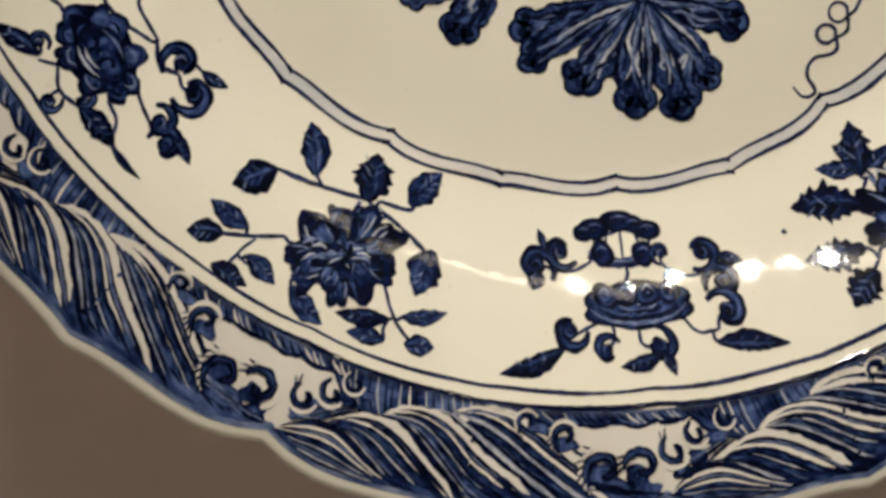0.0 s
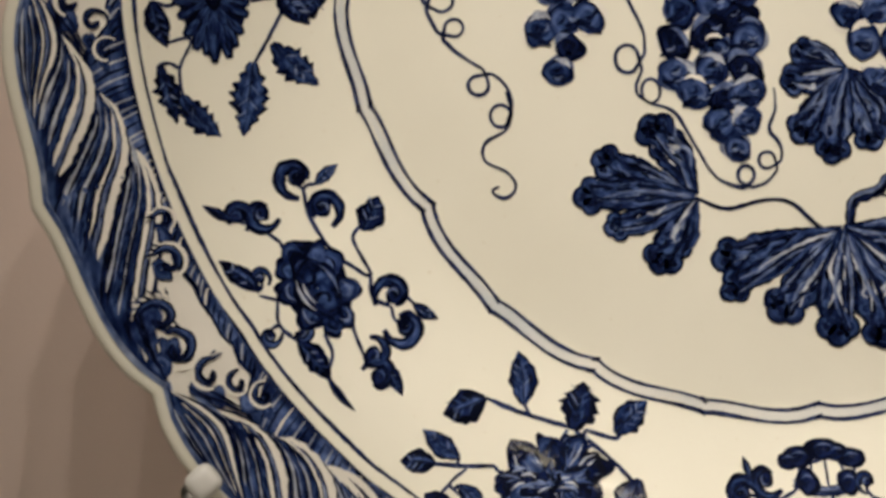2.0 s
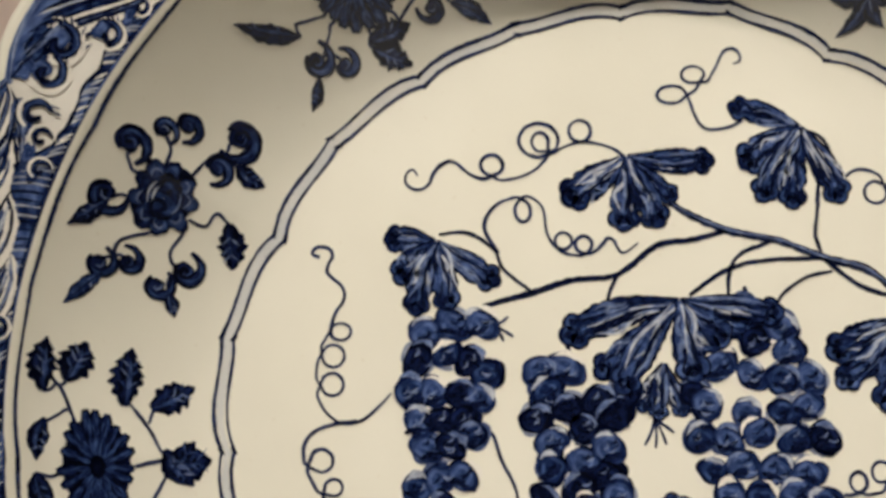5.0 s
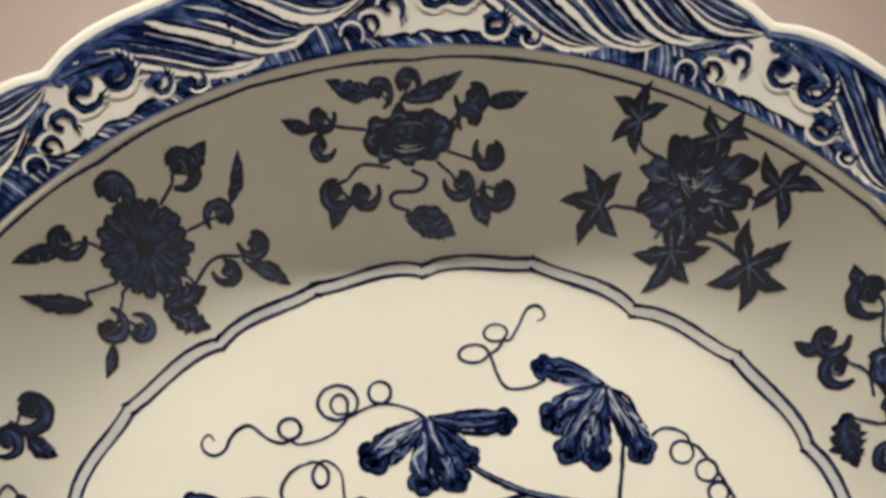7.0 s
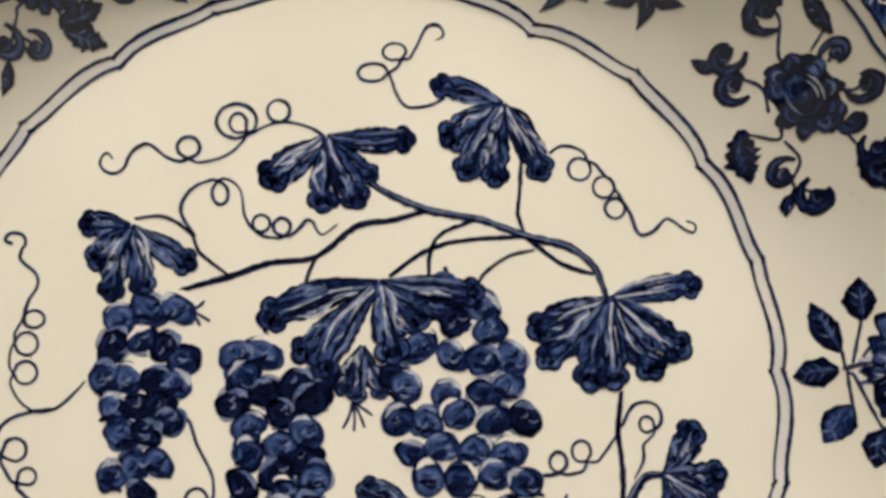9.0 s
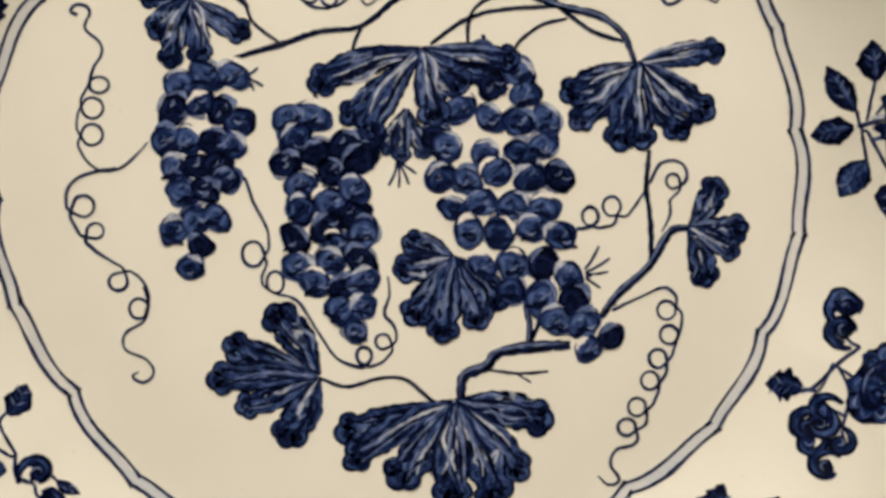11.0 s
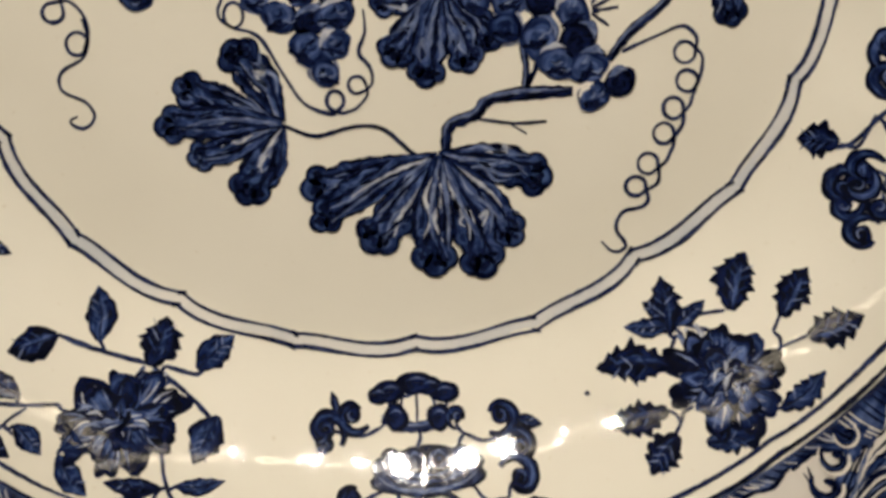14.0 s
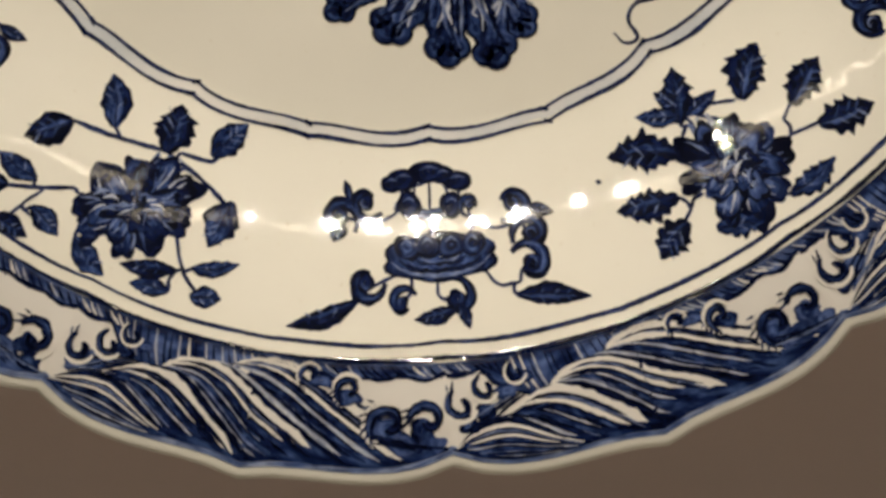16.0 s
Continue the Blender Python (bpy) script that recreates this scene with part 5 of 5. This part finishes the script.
p.leaf(148.9, 97.4, 140.7, 111.4, 4.0)
p.leaf(155.6, 63.2, 166.1, 50.3, 6.2)
p.stem(0.9, (150.6, 72.0), (155.6, 64.5))
p.stem(1.1, (135.0, 75.3), (134.8, 69.9), (127.0, 72.2))
p.leaf(124.3, 74.3, 126.3, 58.9, 8.3, True)
p.stem(1.1, (136.1, 69.2), (140.2, 63.2), (137.9, 57.1))
p.leaf(137.7, 53.3, 135.8, 47.0, 3.6)
p.stem(1.1, (146.7, 98.9), (148.0, 98.5), (148.9, 97.4))
p.stem(1.1, (124.8, 89.4), (123.4, 88.9), (122.7, 87.7))
p.stem(1.1, (148.0, 89.7), (148.7, 91.1), (150.1, 91.6))
p.stem(1.1, (138.3, 58.2), (137.2, 59.3), (135.7, 59.4))
p.stem(1.1, (148.0, 73.7), (149.6, 73.3), (150.6, 72.0))
p.stem(1.1, (127.0, 72.2), (125.2, 72.8), (124.3, 74.3))
p.stem(1.1, (151.5, 70.6), (153.4, 71.1), (154.6, 72.6))
p.stem(1.1, (137.9, 57.1), (138.5, 55.2), (137.7, 53.3))
p.stem(1.1, (155.6, 63.2), (158.1, 62.4), (160.6, 63.3))
p.stem(1.1, (137.4, 91.3), (135.3, 93.0), (134.8, 95.7))
p.stem(1.1, (135.4, 103.2), (134.4, 105.9), (132.0, 107.4))
p.stem(1.1, (132.0, 107.4), (130.5, 107.8), (129.7, 108.9))
p.stem(1.1, (122.7, 87.7), (121.5, 91.0), (118.4, 92.9))
p.stem(1.1, (118.4, 92.9), (118.8, 95.2), (120.6, 96.7))
p.stem(1.1, (150.7, 81.7), (154.2, 80.7), (157.6, 82.2))
p.stem(1.1, (137.7, 53.3), (141.6, 53.9), (145.0, 51.8))

p.done()
p = Paint("bud_spray", 37)
p.flower("peony", 164.5, -2.5, 10.5, 18.1)
p.leaf(146.6, -1.1, 134.5, -2.0, 7.9)
p.stem(1.5, (147.5, -0.9), (155.5, 0.3))
p.leaf(147.4, 4.2, 141.0, 19.1, 6.8)
p.stem(1.1, (148.1, -0.3), (147.8, 4.7))
p.leaf(154.1, 12.9, 154.0, 25.3, 7.4)
p.stem(1.1, (150.3, 0.4), (154.0, 13.9))
p.leaf(167.8, 17.7, 163.1, 27.8, 5.4)
p.stem(1.1, (153.0, 2.0), (161.6, 11.8))
p.leaf(149.1, -12.1, 140.9, -22.1, 8.4)
p.stem(1.1, (148.6, -2.8), (149.3, -12.9))
p.leaf(157.3, -19.9, 153.3, -30.6, 8.2)
p.stem(1.1, (150.3, -3.0), (155.7, -18.3))
p.stem(1.1, (148.2, -0.7), (148.8, -1.7), (148.6, -2.8))
p.stem(1.1, (148.6, -2.8), (149.5, -2.6), (150.3, -3.0))
p.stem(1.1, (155.7, -18.3), (156.2, -19.4), (157.3, -19.9))
p.stem(1.1, (165.7, 11.5), (165.7, 15.0), (167.8, 17.7))

p.done()
p = Paint("scroll_spray", 38)
p.flower("rose", 143.3, -83.3, 9.2, 13.4)
p.curl(138.2, -58.8, 5.5)
p.curl(136.3, -65.8, 5.0)
p.curl(155.9, -64.6, 4.6)
p.curl(121.3, -95.1, 5.1)
p.curl(127.0, -90.7, 4.7)
p.leaf(136.7, -60.7, 137.2, -52.4, 4.1)
p.stem(1.3, (139.8, -71.4), (133.0, -75.7), (124.8, -82.8), (119.3, -83.9))
p.leaf(121.6, -82.5, 111.5, -80.7, 8.4, True)
p.stem(1.1, (131.2, -75.9), (136.5, -80.8))
p.curl(124.6, -93.8, 4.7)
p.curl(120.7, -99.4, 4.1)
p.curl(128.9, -100.0, 4.0)
p.curl(124.0, -107.6, 4.6)
p.curl(137.6, -55.6, 3.6)
p.curl(136.0, -65.2, 3.8)
p.leaf(126.3, -92.3, 127.2, -87.8, 4.1)
p.stem(1.0, (121.7, -82.8), (126.1, -83.8), (131.5, -75.6))
p.stem(1.0, (132.2, -75.6), (134.3, -85.1), (130.3, -97.1))
p.stem(1.1, (130.3, -97.1), (130.2, -98.8), (128.9, -100.0))
p.stem(1.1, (131.8, -92.7), (129.8, -90.8), (127.0, -90.7))
p.stem(1.1, (127.0, -90.7), (126.9, -91.6), (126.3, -92.3))
p.stem(1.1, (126.3, -92.3), (125.2, -92.8), (124.6, -93.8))
p.stem(1.1, (124.6, -93.8), (123.2, -95.0), (121.3, -95.1))
p.stem(1.1, (121.3, -95.1), (120.2, -97.1), (120.7, -99.4))
p.stem(1.1, (139.8, -71.4), (137.0, -69.2), (136.3, -65.8))
p.stem(1.1, (136.0, -65.2), (135.5, -62.8), (136.7, -60.7))
p.stem(1.1, (136.7, -60.7), (137.8, -60.0), (138.2, -58.8))
p.stem(1.1, (138.2, -58.8), (137.3, -57.3), (137.6, -55.6))
p.stem(1.1, (120.7, -99.4), (120.9, -104.1), (124.0, -107.6))
p.stem(1.1, (148.1, -74.6), (150.2, -68.2), (155.9, -64.6))

p.done()
p = Paint("peony_spray", 39)
p.flower("peony", 83.5, -143.3, 14.5, 12.6)
p.leaf(70.4, -131.6, 70.0, -116.8, 7.6, True)
p.leaf(70.7, -129.6, 59.3, -129.2, 4.6)
p.leaf(72.3, -129.4, 80.7, -123.4, 4.0)
p.leaf(70.6, -128.1, 64.7, -123.0, 4.0)
p.stem(1.4, (73.3, -131.0), (75.5, -137.2))
p.stem(1.2, (75.0, -129.3), (81.6, -131.2))
p.stem(1.1, (77.2, -126.9), (86.0, -126.0))
p.leaf(87.5, -126.1, 93.3, -111.7, 9.0, True)
p.stem(1.0, (97.6, -132.0), (100.9, -126.4))
p.leaf(100.4, -128.2, 108.5, -116.4, 7.3, True)
p.stem(1.0, (98.8, -136.1), (106.7, -133.0))
p.leaf(106.3, -133.7, 119.8, -128.8, 7.5, True)
p.stem(1.0, (89.3, -151.4), (96.7, -151.3))
p.leaf(96.1, -151.6, 108.0, -142.8, 5.1, True)
p.stem(1.1, (72.4, -131.7), (68.9, -138.7))
p.leaf(69.4, -139.6, 50.9, -139.7, 8.7, True)
p.leaf(67.4, -151.0, 51.5, -154.0, 7.1, True)
p.stem(1.0, (70.2, -154.5), (66.9, -159.0))
p.leaf(69.1, -157.3, 61.0, -166.1, 7.3, True)
p.leaf(76.1, -159.6, 87.7, -158.2, 6.0, True)
p.stem(1.1, (72.1, -132.4), (71.1, -132.3), (70.4, -131.6))
p.stem(1.1, (81.0, -132.9), (81.6, -132.1), (81.6, -131.2))
p.stem(1.1, (73.3, -131.0), (72.5, -130.4), (72.3, -129.4))
p.stem(1.1, (72.3, -129.4), (71.4, -129.2), (70.7, -129.6))
p.stem(1.1, (70.7, -129.6), (70.4, -128.9), (70.6, -128.1))
p.stem(1.1, (76.2, -129.6), (77.2, -128.4), (77.2, -126.9))
p.stem(1.1, (94.5, -138.4), (97.1, -138.0), (98.8, -136.1))
p.stem(1.1, (98.8, -136.1), (99.0, -133.8), (97.6, -132.0))
p.stem(1.1, (74.1, -150.3), (71.4, -151.7), (70.2, -154.5))
p.stem(1.1, (70.2, -154.5), (69.4, -152.3), (67.4, -151.0))
p.stem(1.1, (79.0, -153.2), (78.7, -156.9), (76.1, -159.6))
p.done()


# a dark speck in the glaze
m = Marks()
random.seed(90)
m.blob(46.5, -146.0, 0.75, 0.65, I_DARK, 1, 0, 0.2)
m.build("glaze_speck", dish, "tiny dark iron speck")


# ---- line rings ----
def ring_line(name, radius, w, ink, layer=1, a0=0.0, a1=360.0, label=""):
    random.seed(int(radius(0.0) * 10))
    m = Marks()
    n = 288
    pts = []
    for k in range(n + 1):
        a = math.radians(a0 + (a1 - a0) * k / n)
        r = radius(a)
        pts.append((r * math.cos(a), r * math.sin(a)))
    m.mark(pts, [w * random.uniform(0.65, 1.3) for _ in range(90)], ink, layer, 0.15)
    return m.build(name, dish, label)


# where the painter's hand left the true circle, knot by knot, in millimetres
WANDER = [2.2, 0.9, 3.2, 2.7, 1.2, 2.1, 1.2, -1.2, 0.1, -0.3, 0.2, 1.7, 2.1, -0.4, -0.9, 0.4, 1.7, -0.2, 2.2, 0.7, -0.3, 1.2, 1.9, 1.1]


def bracket(r0, swing):
    def radius(theta):
        p = lobe(theta) * (len(LOBES) - 1)
        i = min(int(p), len(LOBES) - 2)
        f = p - i
        q = math.degrees(theta) % 360 / 15
        k, g = int(q), q % 1.0
        stray = WANDER[k % 24] * (1 - g) + WANDER[(k + 1) % 24] * g if r0 < 150 else 0.7 * math.sin(theta) - 0.7 * math.cos(theta)
        return r0 + stray + swing * (LOBES[i] * (1 - f) + LOBES[i + 1] * f) + 0.35 * noise.noise((math.cos(theta) * 6, math.sin(theta) * 6, r0))
    return radius


ring_line("ring_line", bracket(125.4, 2.8), 1.05, I_LINE, 2, label="thin blue bracketed line round the middle")
ring_line("ring_line", bracket(129.0, 2.8), 1.1, I_LINE, 2, label="thin blue bracketed line round the middle")
ring_line("ring_wash", bracket(127.2, 2.8), 2.7, I_TINT, 0, 0, 360, label="pale grey-blue wash between two lines")
ring_line("ring_line", bracket(184.4, 0.9), 1.0, I_LINE, 2, label="thin blue line under the rim")
ring_line("ring_line", bracket(188.0, 0.9), 1.05, I_DARK, 2, label="thin blue line under the rim")


# knots where the bracketed lines turn
m = Marks()
for k in range(24):
    for r0 in (125.4, 129.0):
        theta = math.radians(15 * k)
        r = bracket(r0, 2.8)(theta)
        tilt = 0.9 if k % 2 else -0.9
        x, z = r * math.cos(theta), r * math.sin(theta)
        dx, dz = math.cos(theta + tilt), math.sin(theta + tilt)
        m.mark([(x - 1.3 * dx, z - 1.3 * dz), (x, z), (x + 1.5 * dx, z + 1.5 * dz)], [0.4, 1.25, 0.3], I_DARK, 3, 0.3)
tagged(m.build("line_knot", dish, "dark brush knots where the lines turn"), kind="stuff")


# ---- the wave border: twelve panels from notch to notch ----
# four overlapping swells of a panel: start, shoulder, crest, fall and foot, as (part of the panel, part of the rim's width)
RIM_FOOT = [(0.00, 1.00), (0.06, 0.99), (0.12, 0.99), (0.18, 0.99), (0.24, 0.99), (0.30, 1.00)]
SWELLS = [
    [(0.015, 0.95), (0.06, 0.74), (0.13, 0.62), (0.19, 0.67), (0.26, 0.83), (0.34, 0.98)],
    [(0.15, 0.64), (0.20, 0.45), (0.275, 0.38), (0.34, 0.46), (0.43, 0.72), (0.53, 0.98)],
    [(0.275, 0.40), (0.33, 0.24), (0.40, 0.18), (0.49, 0.28), (0.62, 0.62), (0.76, 0.98)],
    [(0.45, 0.22), (0.50, 0.09), (0.57, 0.07), (0.68, 0.22), (0.83, 0.58), (0.99, 0.97)],
]
# strokes of one swell from its crest down: place, share of the width, ink, where along the swell it begins
STROKES = [(0.00, 0.07, I_DARK, 0.0), (0.11, 0.14, I_BARE, 0.0), (0.22, 0.06, I_DARK, 0.12), (0.27, 0.06, I_WASH, 0.2), (0.32, 0.06, I_DARK, 0.26), (0.38, 0.07, I_BARE, 0.14),
           (0.44, 0.06, I_DARK, 0.24), (0.51, 0.10, I_BLUE, 0.3), (0.57, 0.05, I_DARK, 0.34), (0.62, 0.05, I_PALE, 0.22), (0.67, 0.05, I_DARK, 0.3), (0.74, 0.10, I_BLUE, 0.28),
           (0.80, 0.04, I_WASH, 0.3), (0.85, 0.07, I_DARK, 0.32), (0.91, 0.06, I_PALE, 0.24), (0.97, 0.08, I_DARK, 0.3)]


def wave_panel(seed):
    random.seed(seed)
    m = Marks()

    def at(a, rho):
        theta = math.radians(90 + 30 * a)
        r = 188.8 + rho * (rim_radius(theta) * 1000 - 0.9 - 188.8)
        return (r * math.cos(theta), r * math.sin(theta))

    def sheet(a0, a1, top, low, ink, layer):
        rows, uvs = [], []
        for i in range(61):
            a = a0 + (a1 - a0) * i / 60
            t, b = top(a), low(a)
            rows.append([at(a, t + (b - t) * j / 11) for j in range(12)])
            uvs.append([(a * 40, -0.7 + 1.4 * j / 11) for j in range(12)])
        m.grid(rows, uvs, ink, layer)

    shake = [random.uniform(-0.02, 0.02) for _ in range(4)]
    swells = [[(a + shake[n] * (0.3 if k in (0, 5) else 1), rho + shake[3 - n] * (0 if k in (0, 5) else 0.8)) for k, (a, rho) in enumerate(swell)]
              for n, swell in enumerate(SWELLS)]

    def strip(a):
        """Lower edge of the hatched strip beside the inner line."""
        base_a = [0.0, 0.10, 0.16, 0.26, 0.36, 0.50, 0.58, 0.66, 0.74, 0.86, 0.94, 1.0]
        base_r = [0.13, 0.14, 0.34, 0.48, 0.34, 0.26, 0.15, 0.12, 0.17, 0.12, 0.16, 0.13]
        return float(np.interp(a, base_a, base_r)) + 0.018 * math.sin(a * 55 + seed)

    # bare ground of the foam, then the strip with its hatching
    sheet(0.0, 1.0, lambda a: strip(a) - 0.03, lambda a: 0.97, I_BARE, 0)
    sheet(0.0, 1.0, lambda a: -0.01, strip, I_MID, 1.5)
    for i in range(46):
        a = i / 46 + random.uniform(-0.006, 0.006)
        deep = strip(a)
        if deep < 0.05:
            continue
        ink, w = random.choice(((I_DARK, 0.8), (I_DARK, 1.0), (I_PALE, 0.8), (I_PALE, 0.6), (I_DARK, 0.6), (I_BARE, 0.7)))
        m.mark([at(a, 0.01), at(a + 0.012, deep * 0.5), at(a + 0.035, deep * 0.96)], [0.3, w, 0.3], ink, 3.6 + 0.01 * i, 0.2)
    edge = [at(i / 60, strip(i / 60)) for i in range(61)]
    m.mark(edge, [random.uniform(0.5, 1.5) for _ in range(24)], I_DARK, 4.4, 0.3)

    # the swells, the farthest first, each a bundle of strokes between its own crest and the next one's
    for n in (3, 2, 1, 0):
        upper = spline(swells[n], 0.02)[0]
        lower = spline(swells[n - 1] if n else RIM_FOOT, 0.02)[0]
        k = np.linspace(0, 1, 22)
        up = np.stack([np.interp(k, np.linspace(0, 1, len(upper)), upper[:, c]) for c in (0, 1)], 1)
        lo = np.stack([np.interp(k, np.linspace(0, 1, len(lower)), lower[:, c]) for c in (0, 1)], 1)
        lo = np.minimum(lo, [1.0, 0.99])
        layer = 4.6 + 1.1 * (3 - n)
        rows = [[at(*(u + (l - u) * j / 6)) for j in range(7)] for u, l in zip(up, lo)]
        m.grid(rows, [[(i * 1.2, -0.8 + 1.6 * j / 6) for j in range(7)] for i in range(22)], random.choice((I_BLUE, I_BLUE, I_MID)), layer)
        gap = np.array([math.dist(at(*u), at(*l)) for u, l in zip(up, lo)])
        for place, share, ink, begin in STROKES:
            begin = max(0.0, begin + random.uniform(-0.1, 0.1)) if begin else 0.0
            stop = 1.0 if place < 0.05 else random.uniform(0.80, 1.0)
            v = place + (random.uniform(-0.025, 0.025) if place else 0.0)
            i0, i1 = int(begin * 21), max(int(begin * 21) + 4, int(stop * 21))
            pts, wide = [], []
            for i in range(i0, i1 + 1):
                if (i - i0) % 2 and i != i1:
                    continue
                swing = v + (0.05 if ink == I_BARE and place < 0.2 else 0.0) * (i / 21)
                pts.append(at(*(up[i] + (lo[i] - up[i]) * swing)))
                wide.append(max(0.42, share * gap[i] * (1.15 - 0.25 * i / 21)))
            wide[-1] = 0.15
            if begin:
                wide[0] = 0.25
            m.mark(pts, [w * random.uniform(0.8, 1.2) for w in wide], ink, layer + 0.4 + place * 0.7, 0.16)

    # foam curls: a bare hook with a dark spiral in it, feathered on its back
    def scroll(a, rho, r, turn, way, feathers=0):
        x, z = at(a, rho)
        turn += math.radians(90 + 30 * a) + math.pi / 2

        def arc(q0, q1, t0, t1, n=11):
            return [(x + r * (q0 + (q1 - q0) * k / n) * math.cos(turn + way * (t0 + (t1 - t0) * k / n)),
                     z + r * (q0 + (q1 - q0) * k / n) * math.sin(turn + way * (t0 + (t1 - t0) * k / n))) for k in range(n + 1)]
        m.mark(arc(1.30, 0.98, -1.6, 2.4), [0.3, 0.26 * r, 0.34 * r, 0.2 * r], I_BARE, 11.2, 0.15)
        m.mark(arc(1.05, 0.10, -1.4, 4.4), [0.2 * r, 0.45 * r, 0.55 * r, 0.50 * r, 0.44 * r, 0.5 * r], I_DARK, 11.6, 0.2)
        m.mark(arc(1.05, 0.60, -1.2, 1.8), [0.1, 0.24 * r, 0.22 * r, 0.1], random.choice((I_BLUE, I_MID)), 12.0, 0.3)
        for i in range(feathers):
            b = turn + way * (-1.2 + i * 0.3)
            m.mark([(x + 1.0 * r * math.cos(b), z + 1.0 * r * math.sin(b)), (x + 1.6 * r * math.cos(b - 0.4 * way), z + 1.6 * r * math.sin(b - 0.4 * way))],
                   [0.9, 0.8, 0.15], random.choice((I_DARK, I_BLUE)), 11.2, 0.2)

    # water gathered under the curls
    for a, rho, rx, rz in ((0.88, 0.78, 6.5, 3.8), (0.955, 0.84, 4.6, 3.4), (0.84, 0.62, 5.0, 4.0), (0.93, 0.66, 4.4, 4.0), (0.09, 0.52, 4.4, 3.0), (0.15, 0.33, 4.2, 2.6),
                            (0.05, 0.66, 3.4, 3.0), (0.20, 0.22, 3.4, 2.0), (0.75, 0.32, 4.2, 2.8), (0.67, 0.18, 4.0, 2.0)):
        m.blob(*at(a, rho), rx * 0.8, rz * 0.75, random.choice((I_BLUE, I_MID, I_MID)), 9.4, math.radians(180 + 30 * a), 0.25)
    for a0, r0, a1, r1 in ((0.04, 0.66, 0.16, 0.38), (0.08, 0.62, 0.19, 0.36), (0.03, 0.76, 0.12, 0.58), (0.80, 0.74, 0.99, 0.95), (0.78, 0.66, 0.93, 0.9)):
        for off in (0.0, 0.022):
            m.mark([at(a0 + off, r0), at((a0 + a1) / 2 + off, (r0 + r1) / 2 - 0.03), at(min(0.995, a1 + off), r1)], [0.3, random.uniform(0.7, 1.4), 0.2],
                   random.choice((I_DARK, I_WASH, I_DARK)), 9.8, 0.25)
    for a, rho, r, turn, way, f in ((0.845, 0.58, 4.3, 2.5, -1, 7), (0.935, 0.60, 4.0, 1.6, -1, 3), (0.745, 0.25, 3.1, 2.7, -1, 5), (0.64, 0.13, 2.2, 2.6, -1, 2),
                                    (0.045, 0.48, 3.2, 3.4, 1, 2), (0.105, 0.29, 2.7, 3.6, 1, 0), (0.175, 0.17, 2.3, 3.8, 1, 0)):
        scroll(a + random.uniform(-0.012, 0.012), rho + random.uniform(-0.03, 0.03), r * random.uniform(1.15, 1.36), turn + random.uniform(-0.3, 0.3), way, f)
    return m


for k in range(12):
    panel = wave_panel(70 + k).build("wave_panel", dish, "panel of rolling waves and foam in cobalt blue")
    panel.rotation_euler = (0, -math.radians(30 * k), 0)

# blue that gathered along the rim's inner edge
m = Marks()
for k in range(12):
    rows, uvs = [], []
    for i in range(31):
        theta = math.radians(30 * k + i)
        r = rim_radius(theta) * 1000
        row = [((r - 2.4 + 2.4 * j / 4) * math.cos(theta), (r - 2.4 + 2.4 * j / 4) * math.sin(theta)) for j in range(5)]
        rows.append(row)
        uvs.append([(i * 1.3, -0.6 + 1.2 * j / 4) for j in range(5)])
    m.grid(rows, uvs, I_WASH, 3)
m.build("rim_wash", dish, "soft blue wash along the rim's inner edge")
